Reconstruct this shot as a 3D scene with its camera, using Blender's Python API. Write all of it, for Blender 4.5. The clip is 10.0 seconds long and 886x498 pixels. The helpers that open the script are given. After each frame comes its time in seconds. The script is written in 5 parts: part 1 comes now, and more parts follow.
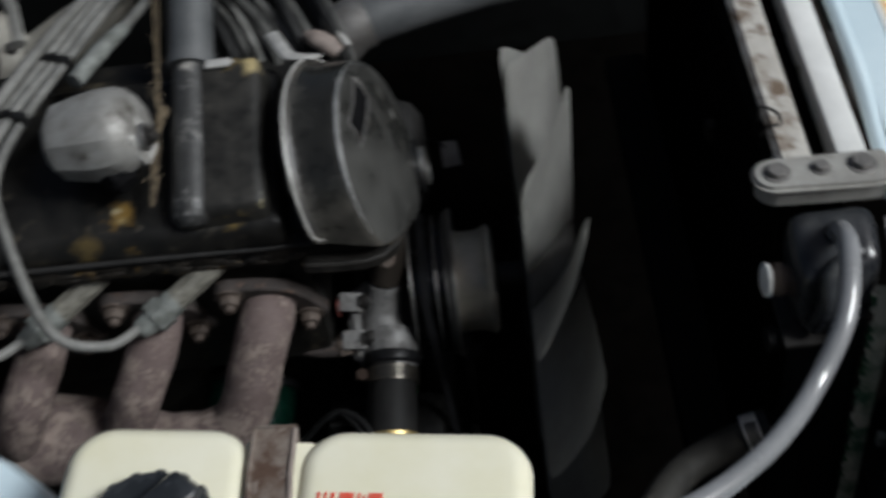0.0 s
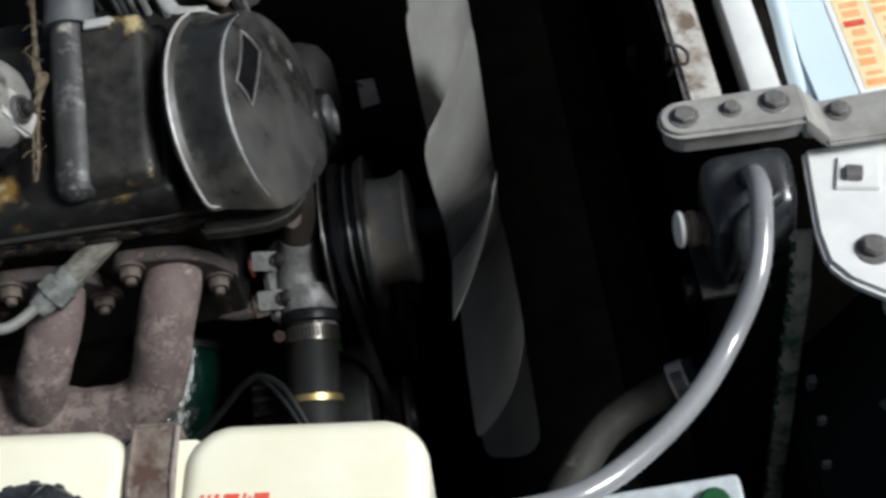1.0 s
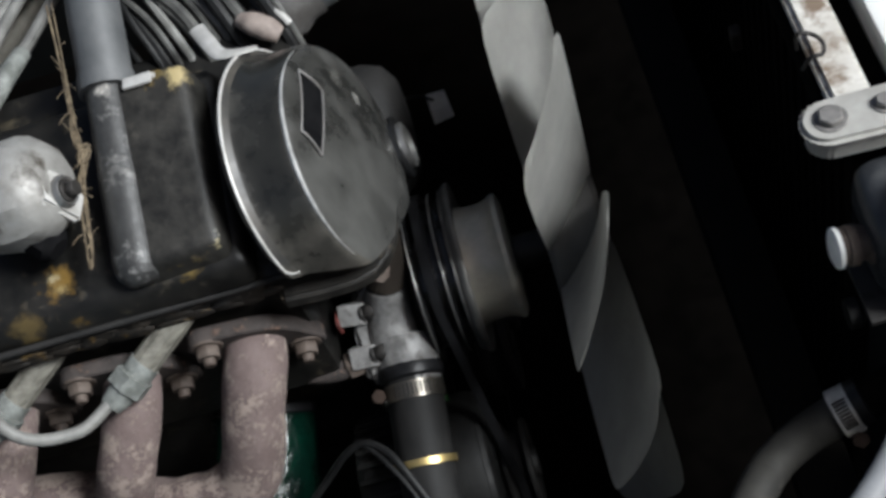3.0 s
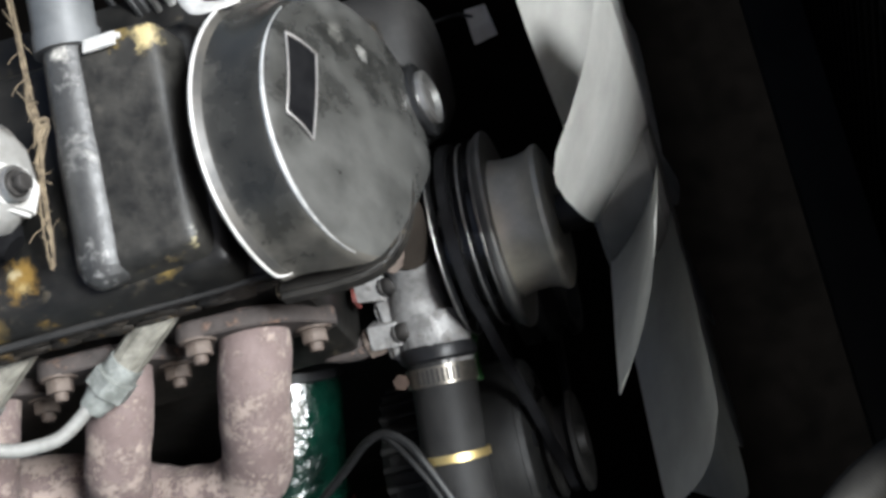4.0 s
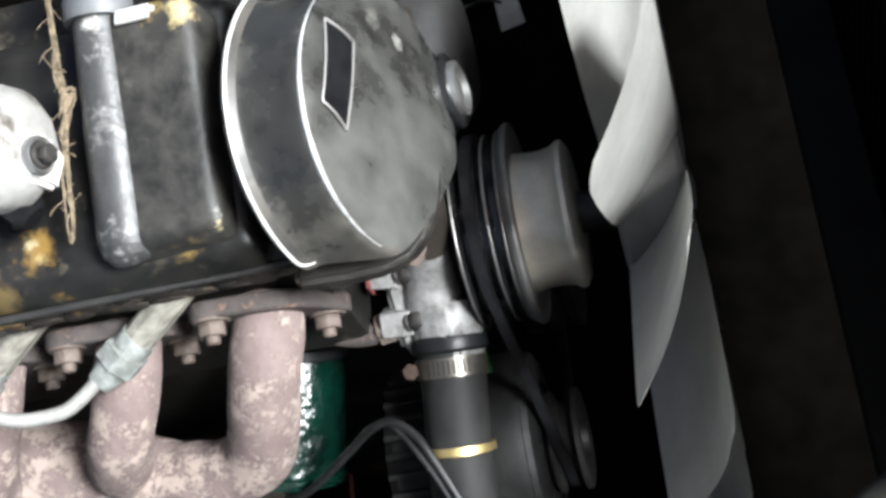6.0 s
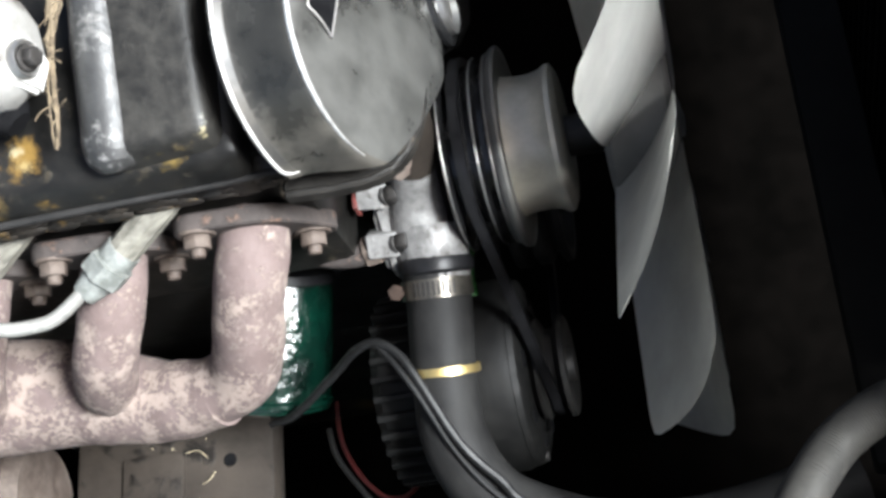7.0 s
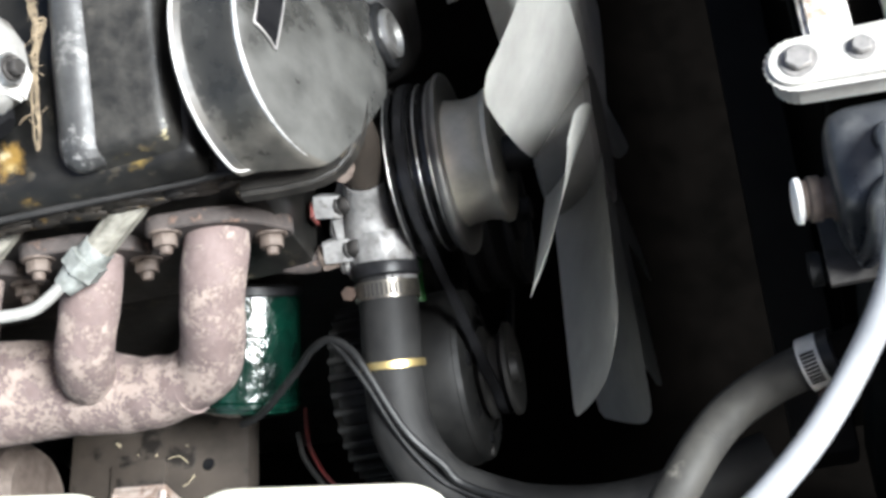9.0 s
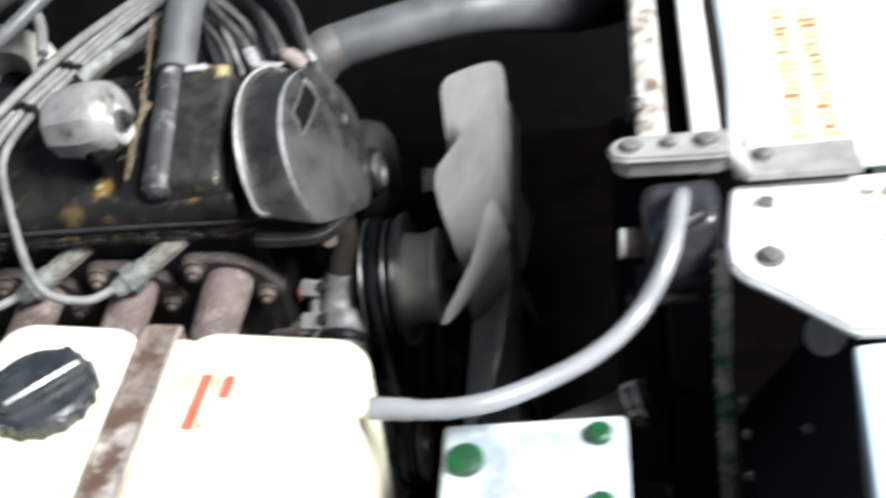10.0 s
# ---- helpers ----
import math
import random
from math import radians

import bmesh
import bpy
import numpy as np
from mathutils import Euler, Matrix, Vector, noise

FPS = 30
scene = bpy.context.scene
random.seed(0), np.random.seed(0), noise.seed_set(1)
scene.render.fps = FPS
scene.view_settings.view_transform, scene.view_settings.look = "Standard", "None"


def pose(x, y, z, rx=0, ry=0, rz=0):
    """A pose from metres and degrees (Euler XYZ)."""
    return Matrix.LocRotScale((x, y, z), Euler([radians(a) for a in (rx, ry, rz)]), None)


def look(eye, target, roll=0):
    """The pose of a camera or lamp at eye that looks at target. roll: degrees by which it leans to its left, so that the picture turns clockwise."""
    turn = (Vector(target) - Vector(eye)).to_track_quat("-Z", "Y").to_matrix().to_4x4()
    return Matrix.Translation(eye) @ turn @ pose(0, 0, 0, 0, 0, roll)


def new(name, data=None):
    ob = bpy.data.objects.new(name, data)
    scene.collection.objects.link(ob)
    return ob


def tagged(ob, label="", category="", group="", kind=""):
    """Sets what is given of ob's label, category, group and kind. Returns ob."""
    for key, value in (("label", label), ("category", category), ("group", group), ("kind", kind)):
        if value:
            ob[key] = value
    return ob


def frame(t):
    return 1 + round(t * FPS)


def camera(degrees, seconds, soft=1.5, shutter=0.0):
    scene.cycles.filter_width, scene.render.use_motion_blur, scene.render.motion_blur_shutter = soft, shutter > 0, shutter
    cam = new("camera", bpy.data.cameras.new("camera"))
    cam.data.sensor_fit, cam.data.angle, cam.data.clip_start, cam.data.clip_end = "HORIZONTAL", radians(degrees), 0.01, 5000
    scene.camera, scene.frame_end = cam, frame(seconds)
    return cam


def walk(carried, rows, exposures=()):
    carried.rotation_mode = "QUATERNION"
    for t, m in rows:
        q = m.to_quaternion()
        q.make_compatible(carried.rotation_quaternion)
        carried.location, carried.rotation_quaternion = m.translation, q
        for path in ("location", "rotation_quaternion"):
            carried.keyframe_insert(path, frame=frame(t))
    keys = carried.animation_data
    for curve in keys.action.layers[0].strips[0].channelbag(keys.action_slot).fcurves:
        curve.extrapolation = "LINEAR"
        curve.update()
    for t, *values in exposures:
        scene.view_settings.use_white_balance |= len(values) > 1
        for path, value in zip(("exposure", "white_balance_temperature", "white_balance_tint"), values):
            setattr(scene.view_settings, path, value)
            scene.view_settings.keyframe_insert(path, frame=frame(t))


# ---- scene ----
cam = camera(35.4, 10.0, soft=3.2, shutter=0.5)
PATH = [
    (0, (0.086, -0.706, 1.513), (0.017, 0.615, 0.014), -8.7),
    (0.2, (0.079, -0.685, 1.508), (0.084, 0.604, -0.021), -9.7),
    (0.5, (0.112, -0.644, 1.503), (0.06, 0.561, -0.092), -12.9),
    (0.8, (0.107, -0.658, 1.492), (0.093, 0.577, -0.081), -9.8),
    (1, (0.151, -0.643, 1.496), (0.071, 0.558, -0.102), -12.6),
    (1.2, (0.151, -0.662, 1.495), (0.06, 0.576, -0.074), -12.8),
    (1.5, (0.159, -0.651, 1.502), (0.022, 0.558, -0.086), -14.5),
    (1.8, (0.163, -0.655, 1.478), (-0.046, 0.554, -0.102), -18.3),
    (2, (0.185, -0.617, 1.47), (-0.132, 0.558, -0.116), -24.1),
    (2.2, (0.163, -0.590, 1.464), (-0.114, 0.545, -0.158), -23.9),
    (2.5, (0.166, -0.558, 1.44), (-0.118, 0.61, -0.158), -26.0),
    (2.7, (0.115, -0.553, 1.444), (-0.014, 0.644, -0.150), -20.9),
    (3.8, (0.194, -0.384, 1.386), (-0.223, 0.568, -0.323), -36.4),
    (4, (0.189, -0.363, 1.37), (-0.215, 0.571, -0.352), -35.7),
    (4.5, (0.177, -0.321, 1.365), (-0.194, 0.558, -0.392), -34.7),
    (5, (0.177, -0.322, 1.37), (-0.196, 0.571, -0.381), -34.0),
    (5.2, (0.169, -0.33, 1.377), (-0.187, 0.575, -0.37), -32.8),
    (6.3, (0.167, -0.34, 1.38), (-0.223, 0.519, -0.384), -32.4),
    (6.5, (0.171, -0.353, 1.372), (-0.212, 0.504, -0.394), -32.2),
    (7, (0.17, -0.368, 1.365), (-0.222, 0.473, -0.407), -32.7),
    (7.5, (0.184, -0.388, 1.367), (-0.208, 0.474, -0.395), -32.4),
    (8, (0.18, -0.413, 1.369), (-0.182, 0.466, -0.391), -30.5),
    (8.5, (0.201, -0.423, 1.376), (-0.171, 0.478, -0.37), -30.4),
    (9, (0.237, -0.467, 1.4), (-0.187, 0.506, -0.295), -31.3),
    (9.4, (0.248, -0.59, 1.424), (-0.11, 0.593, -0.148), -25.5),
    (9.5, (0.26, -0.634, 1.427), (-0.114, 0.618, -0.087), -23.5),
    (9.7, (0.258, -0.753, 1.461), (-0.107, 0.614, 0.048), -18.7),
    (9.8, (0.256, -0.829, 1.467), (-0.088, 0.596, 0.106), -15.6),
    (10, (0.292, -0.911, 1.483), (-0.018, 0.577, 0.184), -12.4),
]
walk(cam, [(t, look(eye, target, roll)) for t, eye, target, roll in PATH],
     exposures=[(0.0, -0.60), (0.5, -0.20), (1.5, 0.0), (2.5, -0.14), (2.7, 0.02), (3.8, 1.14), (5.0, 1.68), (6.5, 1.88), (8.0, 1.96), (9.0, 2.02), (9.5, 2.2), (10.0, 1.15)])

# ---- light: bright hazy sky over the open bonnet, a veiled sun from the front ----
world = bpy.data.worlds.new("world")
scene.world = world
world.use_nodes = True
wn = world.node_tree.nodes
sky = wn.new("ShaderNodeTexSky")
sky.sky_type, sky.sun_disc = "NISHITA", False
sky.sun_elevation, sky.sun_rotation = radians(45), radians(109)
sky.dust_density, sky.air_density = 5.0, 1.0
wn["Background"].inputs["Strength"].default_value = 0.05
world.node_tree.links.new(sky.outputs[0], wn["Background"].inputs[0])
sun = new("sun", bpy.data.lights.new("sun", "SUN"))
sun.data.energy, sun.data.angle, sun.data.color = 5.0, radians(20), (0.90, 0.957, 1.0)
sun.matrix_world = look((2.2, -0.75, 2.92), (0, 0, 0.6))


# ---- materials ----
def mat(name, c1, c2=None, rough=0.5, metal=0.0, scale=30.0, bump=0.1, bscale=250.0, spot=None,
        rough2=None, coat=0.0, spec=0.5, contrast=(0.35, 0.65), stretch=None, soft=0.035, big=0.0, stains=(), lean=None, relief=0.001):
    """Two-tone noise surface with fine relief. spot: (colour, level, scale, roughness, metal), flakes or stains of
    another stuff; on the end tank also painted reflections.
    """
    m = bpy.data.materials.new(name)
    m.use_nodes = True
    nt = m.node_tree
    n, link = nt.nodes, nt.links.new
    b = n["Principled BSDF"]
    tc = n.new("ShaderNodeTexCoord")
    src = tc.outputs["Object"]
    if stretch:
        mp = n.new("ShaderNodeMapping")
        mp.inputs["Scale"].default_value = stretch
        link(src, mp.inputs[0])
        src = mp.outputs[0]
    nz = n.new("ShaderNodeTexNoise")
    nz.inputs["Scale"].default_value, nz.inputs["Detail"].default_value, nz.inputs["Roughness"].default_value = scale, 6, 0.62
    link(src, nz.inputs["Vector"])
    ramp = n.new("ShaderNodeValToRGB")
    c2 = c2 or tuple(v * 0.7 for v in c1)
    ramp.color_ramp.elements[0].position, ramp.color_ramp.elements[1].position = contrast
    ramp.color_ramp.elements[0].color, ramp.color_ramp.elements[1].color = (*c1, 1), (*c2, 1)
    link(nz.outputs[0], ramp.inputs[0])
    colour = ramp.outputs[0]
    rr = n.new("ShaderNodeMapRange")
    rr.inputs["To Min"].default_value, rr.inputs["To Max"].default_value = rough, rough2 if rough2 is not None else min(1, rough + 0.15)
    rr.inputs["From Min"].default_value, rr.inputs["From Max"].default_value = 0.3, 0.7
    link(nz.outputs[0], rr.inputs["Value"])
    rough_out = rr.outputs[0]
    fine = n.new("ShaderNodeTexNoise")
    fine.inputs["Scale"].default_value, fine.inputs["Detail"].default_value = bscale, 4
    link(src, fine.inputs["Vector"])
    b.inputs["Metallic"].default_value = metal
    height = fine.outputs[0]
    if spot:
        sc, level, sscale, srough, smetal = spot
        sn = n.new("ShaderNodeTexNoise")
        sn.inputs["Scale"].default_value, sn.inputs["Detail"].default_value, sn.inputs["Roughness"].default_value = sscale, 8, 0.72 if lean else 0.6
        link(src, sn.inputs["Vector"])
        sr = n.new("ShaderNodeMapRange")
        sr.inputs["From Min"].default_value, sr.inputs["From Max"].default_value = level, level + soft
        field = sn.outputs[0]
        if big:
            bn = n.new("ShaderNodeTexNoise")
            bn.inputs["Scale"].default_value = sscale * 0.22
            link(src, bn.inputs["Vector"])
            bm_ = n.new("ShaderNodeMath")
            bm_.operation = "MULTIPLY_ADD"
            bm_.inputs[1].default_value = big
            link(bn.outputs[0], bm_.inputs[0])
            link(field, bm_.inputs[2])
            sb = n.new("ShaderNodeMath")
            sb.operation = "SUBTRACT"
            sb.inputs[1].default_value = big * 0.5
            link(bm_.outputs[0], sb.inputs[0])
            field = sb.outputs[0]
        if lean:
            dt = n.new("ShaderNodeVectorMath")
            dt.operation = "DOT_PRODUCT"
            dt.inputs[1].default_value = lean[:3]
            link(tc.outputs["Object"], dt.inputs[0])
            cl_ = n.new("ShaderNodeClamp")
            cl_.inputs["Min"].default_value, cl_.inputs["Max"].default_value = -0.25, 0.06
            la = n.new("ShaderNodeMath")
            la.inputs[1].default_value = lean[3]
            link(dt.outputs["Value"], la.inputs[0])
            link(la.outputs[0], cl_.inputs["Value"])
            lb_ = n.new("ShaderNodeMath")
            link(field, lb_.inputs[0])
            link(cl_.outputs[0], lb_.inputs[1])
            field = lb_.outputs[0]
        link(field, sr.inputs["Value"])
        mx = n.new("ShaderNodeMix")
        mx.data_type = "RGBA"
        mx.inputs["B"].default_value = (*sc, 1)
        for s in mx.inputs:
            if s.type == "RGBA" and s.name == "A":
                link(colour, s)
            if s.type == "RGBA" and s.name == "B":
                s.default_value = (*sc, 1)
            if s.name == "Factor" and s.type == "VALUE":
                link(sr.outputs[0], s)
        colour = [o for o in mx.outputs if o.type == "RGBA"][0]
        for socket, first, last in (("Roughness", rough_out, srough), ("Metallic", None, smetal)):
            mf = n.new("ShaderNodeMix")
            fl = [s for s in mf.inputs if s.type == "VALUE"]
            link(sr.outputs[0], fl[0])
            if first:
                link(first, fl[1])
            else:
                fl[1].default_value = metal
            fl[2].default_value = last
            out = [o for o in mf.outputs if o.type == "VALUE"][0]
            if socket == "Roughness":
                rough_out = out
            else:
                link(out, b.inputs["Metallic"])
        ad = n.new("ShaderNodeMath")
        ad.operation = "MULTIPLY_ADD"
        ad.inputs[1].default_value = 0.9
        link(sr.outputs[0], ad.inputs[0])
        link(fine.outputs[0], ad.inputs[2])
        height = ad.outputs[0]
    for at, radius, tint in stains:
        dn = n.new("ShaderNodeTexNoise")
        dn.inputs["Scale"].default_value, dn.inputs["Detail"].default_value, dn.inputs["Roughness"].default_value = 1.3 / radius, 8, 0.72
        link(tc.outputs["Object"], dn.inputs["Vector"])
        vd = n.new("ShaderNodeVectorMath")
        vd.operation = "DISTANCE"
        vd.inputs[1].default_value = at
        link(tc.outputs["Object"], vd.inputs[0])
        ma = n.new("ShaderNodeMath")
        ma.operation = "MULTIPLY_ADD"
        ma.inputs[1].default_value = radius * 2.6
        link(dn.outputs[0], ma.inputs[0])
        link(vd.outputs["Value"], ma.inputs[2])
        mr = n.new("ShaderNodeMapRange")
        mr.inputs["From Min"].default_value, mr.inputs["From Max"].default_value = radius * 2.15, radius * 1.55
        link(ma.outputs[0], mr.inputs["Value"])
        mx = n.new("ShaderNodeMix")
        mx.data_type = "RGBA"
        for k in mx.inputs:
            if k.type == "RGBA" and k.name == "A":
                link(colour, k)
            if k.type == "RGBA" and k.name == "B":
                k.default_value = (*tint, 1)
            if k.name == "Factor" and k.type == "VALUE":
                link(mr.outputs[0], k)
        colour = [o for o in mx.outputs if o.type == "RGBA"][0]
    link(colour, b.inputs["Base Color"])
    link(rough_out, b.inputs["Roughness"])
    b.inputs["Coat Weight"].default_value = coat
    b.inputs["Specular IOR Level"].default_value = spec
    if bump:
        bp = n.new("ShaderNodeBump")
        bp.inputs["Strength"].default_value, bp.inputs["Distance"].default_value = bump, relief
        link(height, bp.inputs["Height"])
        link(bp.outputs[0], b.inputs["Normal"])
    return m


BLACK_PAINT = mat("black_enamel", (0.012, 0.0118, 0.0105), (0.030, 0.029, 0.026), 0.17, scale=26, bump=0.08, rough2=0.36,
                  spot=((0.105, 0.097, 0.084), 0.45, 34, 0.42, 0.0), soft=0.45, big=0.9, lean=(0.0, -1.6, -0.9, -0.045))
DUSTY_BLACK = mat("dusty_black", (0.011, 0.011, 0.0102), (0.032, 0.0315, 0.029), 0.18, scale=70, bump=0.10, bscale=320, rough2=0.36, spec=0.45,
                  spot=((0.085, 0.084, 0.079), 0.41, 30, 0.42, 0.0), soft=0.50, big=0.8, stretch=(1.0, 1.0, 0.7),
                  stains=(((0.0290, 0.0200, 0.0370), 0.007, (0.15, 0.146, 0.136)), ((0.0215, 0.0240, 0.0580), 0.009, (0.075, 0.073, 0.066))))
WORN_BLACK = mat("worn_black_edge", (0.050, 0.050, 0.049), (0.017, 0.017, 0.017), 0.38, 0.1, scale=38, bump=0.4, bscale=180, contrast=(0.3, 0.7), spot=((0.15, 0.146, 0.139), 0.58, 140, 0.45, 0.1), soft=0.25, big=0.8,
                 stains=(((0.0735, 0.050, 0.100), 0.008, (0.34, 0.325, 0.30)), ((0.0735, 0.028, 0.090), 0.004, (0.26, 0.24, 0.21)), ((0.0725, -0.050, 0.063), 0.009, (0.27, 0.262, 0.25)), ((0.0725, -0.060, 0.056), 0.009, (0.33, 0.32, 0.31))))
OILY_BLACK = mat("oily_black", (0.0035, 0.0035, 0.0034), (0.0105, 0.0095, 0.008), 0.30, scale=30, bump=0.5, bscale=110, rough2=0.6, spec=0.32,
                 spot=((0.045, 0.037, 0.024), 0.61, 75, 0.5, 0.0), soft=0.15, big=0.4,
                 stains=(((0.016, -0.045, 0.050), 0.014, (0.13, 0.078, 0.020)), ((0.014, -0.042, 0.052), 0.006, (0.24, 0.20, 0.12)), ((0.035, -0.08, 0.037), 0.014, (0.14, 0.09, 0.022)),
                         ((-0.012, -0.068, 0.040), 0.018, (0.07, 0.05, 0.02)), ((0.018, -0.050, 0.048), 0.006, (0.19, 0.14, 0.06)), ((0.022, -0.078, 0.036), 0.014, (0.15, 0.092, 0.02)), ((0.07, -0.081, 0.034), 0.012, (0.09, 0.06, 0.018)),
                         ((0.10, -0.06, 0.045), 0.010, (0.11, 0.075, 0.02))))
ROCKER_BLACK = mat("rocker_black", (0.0090, 0.0087, 0.0080), (0.025, 0.0235, 0.0205), 0.40, scale=75, bump=0.25, bscale=300, rough2=0.62, spec=0.30,
                   spot=((0.046, 0.042, 0.035), 0.60, 120, 0.6, 0.0), soft=0.3, big=0.3,
                   stains=(((0.127, -0.052, 0.063), 0.0045, (0.40, 0.38, 0.32)), ((0.126, -0.060, 0.058), 0.0060, (0.36, 0.31, 0.18)), ((0.112, -0.068, 0.053), 0.009, (0.16, 0.115, 0.045)), ((0.098, -0.069, 0.050), 0.009, (0.13, 0.09, 0.022)), ((0.088, -0.068, 0.052), 0.008, (0.05, 0.040, 0.022)), ((0.122, 0.050, 0.098), 0.012, (0.30, 0.24, 0.12)), ((0.105, 0.056, 0.096), 0.011, (0.15, 0.105, 0.03))))
# pale metal for the worn shoulder, brightened to carry its sky reflection
SHOULDER = mat("worn_shoulder_highlight", (0.52, 0.52, 0.51), (0.26, 0.26, 0.255), 0.26, 0.5, scale=70, bump=0.1, contrast=(0.4, 0.6))
BARE_STEEL = mat("bare_steel", (0.36, 0.355, 0.34), (0.2, 0.19, 0.18), 0.3, 0.85, scale=60, bump=0.1)
DULL_STEEL = mat("dull_steel", (0.28, 0.27, 0.26), (0.16, 0.15, 0.14), 0.45, 0.7, scale=50, bump=0.2)
WORN_RIM = mat("worn_bright_rim", (0.52, 0.51, 0.49), (0.33, 0.32, 0.3), 0.35, 0.25, scale=60, bump=0.1)
DIST_ALU = mat("dull_distributor_alloy", (0.32, 0.315, 0.30), (0.18, 0.172, 0.158), 0.42, 0.3, scale=40, bump=0.5, bscale=160, spot=((0.035, 0.028, 0.02), 0.54, 42, 0.5, 0.0), soft=0.14, big=0.5)
CAST_ALU = mat("cast_aluminium", (0.235, 0.230, 0.224), (0.115, 0.111, 0.107), 0.5, 0.2, scale=70, bump=1.0, bscale=160, spot=((0.07, 0.06, 0.052), 0.55, 110, 0.7, 0.0), soft=0.2, big=0.45)
RUST_MANIFOLD = mat("burnt_cast_iron", (0.134, 0.099, 0.092), (0.096, 0.068, 0.063), 0.72, scale=55, bump=0.6, bscale=240,
                    spot=((0.226, 0.178, 0.154), 0.53, 300, 0.9, 0.0), rough2=0.9, big=0.75, soft=0.11, lean=(-0.3, 0.0, -3.6, 0.400))
RUST_FLANGE = mat("burnt_flange", (0.050, 0.039, 0.035), (0.026, 0.021, 0.019), 0.75, scale=60, bump=0.6, bscale=260, rough2=0.9,
                  spot=((0.10, 0.062, 0.045), 0.58, 150, 0.7, 0.0), soft=0.08)
RUST_NUT = mat("rusty_nut", (0.055, 0.039, 0.031), (0.10, 0.078, 0.064), 0.65, 0.1, scale=120, bump=0.5, bscale=500)
RUBBER = mat("black_rubber", (0.0075, 0.0073, 0.0073), (0.018, 0.0175, 0.0167), 0.58, spec=0.22, scale=35, bump=0.2, bscale=300,
             spot=((0.012, 0.012, 0.012), 0.7, 60, 0.5, 0.0))
RIBBED = mat("dusty_ribbed_rubber", (0.040, 0.0375, 0.033), (0.018, 0.017, 0.0155), 0.6, spec=0.3, scale=28, bump=0.3, bscale=220, spot=((0.10, 0.093, 0.08), 0.62, 60, 0.8, 0.0), soft=0.12, big=0.4)
DUSTY_RUBBER = mat("dusty_rubber", (0.010, 0.0096, 0.009), (0.019, 0.0182, 0.017), 0.65, spec=0.25, scale=40, bump=0.2, bscale=300)
BADGE = mat("badge_black", (0.005, 0.005, 0.0055), (0.009, 0.009, 0.0095), 0.9, scale=60, bump=0.15, spec=0.0)
BELT = mat("belt_rubber", (0.006, 0.006, 0.0065), (0.011, 0.011, 0.012), 0.36, scale=80, bump=0.15, spec=0.25)
BELT_FACE = mat("worn_belt_face", (0.007, 0.007, 0.0075), (0.014, 0.014, 0.015), 0.3, scale=70, bump=0.12, spec=0.25)
PULLEY = mat("pulley_steel", (0.11, 0.108, 0.10), (0.17, 0.165, 0.152), 0.34, 0.4, scale=40, bump=0.12)
FLARE = mat("dusty_flare", (0.060, 0.054, 0.045), (0.018, 0.0175, 0.016), 0.4, scale=50, bump=0.15, contrast=(0.35, 0.65), spec=0.6)
LOBE = mat("greasy_lobe", (0.019, 0.0180, 0.0172), (0.010, 0.0096, 0.0092), 0.55, scale=40, bump=0.4, bscale=150, spec=0.3)
LEDGE = mat("grimy_ledge", (0.0065, 0.0060, 0.0054), (0.018, 0.016, 0.0135), 0.45, scale=40, bump=0.7, bscale=120, rough2=0.75, spec=0.3, spot=((0.06, 0.045, 0.026), 0.57, 60, 0.7, 0.0), soft=0.12, big=0.6)
PULLEY_GLOSS = mat("glossy_black_groove", (0.006, 0.006, 0.0065), (0.014, 0.014, 0.014), 0.16, 0.1, scale=60, bump=0.08, rough2=0.3)
PULLEY_DARK = mat("dark_pulley", (0.010, 0.0096, 0.009), (0.02, 0.019, 0.0175), 0.5, 0.1, spec=0.3, scale=50, bump=0.15)
HUB = mat("olive_grey_hub", (0.48, 0.45, 0.37), (0.34, 0.32, 0.265), 0.26, 0.3, scale=40, bump=0.08)
FAN_HUB = mat("grey_fan_hub", (0.10, 0.098, 0.090), (0.06, 0.058, 0.053), 0.55, scale=20, bump=0.1)
FAN = mat("grey_fan_plastic", (0.37, 0.366, 0.343), (0.29, 0.286, 0.266), 0.5, scale=20, bump=0.1)
TANK = mat("yellowed_plastic", (0.80, 0.77, 0.62), (0.72, 0.68, 0.48), 0.38, scale=9, bump=0.04, spec=0.5,
           spot=((0.62, 0.56, 0.22), 0.7, 16, 0.45, 0.0))
RUST_STRAP = mat("rusty_strap", (0.085, 0.050, 0.034), (0.20, 0.165, 0.14), 0.65, 0.2, scale=42, bump=0.6, bscale=180, contrast=(0.42, 0.58),
                 spot=((0.42, 0.38, 0.34), 0.49, 30, 0.5, 0.2), soft=0.12, big=0.7)
CAP_BLACK = mat("cap_black", (0.014, 0.016, 0.018), (0.035, 0.038, 0.042), 0.16, scale=40, bump=0.25, bscale=90, rough2=0.4)
RED_INK = mat("red_ink", (0.72, 0.06, 0.03), (0.62, 0.12, 0.08), 0.5, scale=120, bump=0.0)
GREY_TUBE = mat("grey_pvc", (0.24, 0.243, 0.25), (0.18, 0.184, 0.19), 0.16, scale=25, bump=0.04, coat=0.5)
GREY_LEAD = mat("grey_lead", (0.175, 0.173, 0.162), (0.095, 0.093, 0.086), 0.55, scale=60, bump=0.3)
PINK_CAP = mat("pinkish_plastic", (0.30, 0.25, 0.22), (0.15, 0.12, 0.105), 0.6, scale=60, bump=0.2)
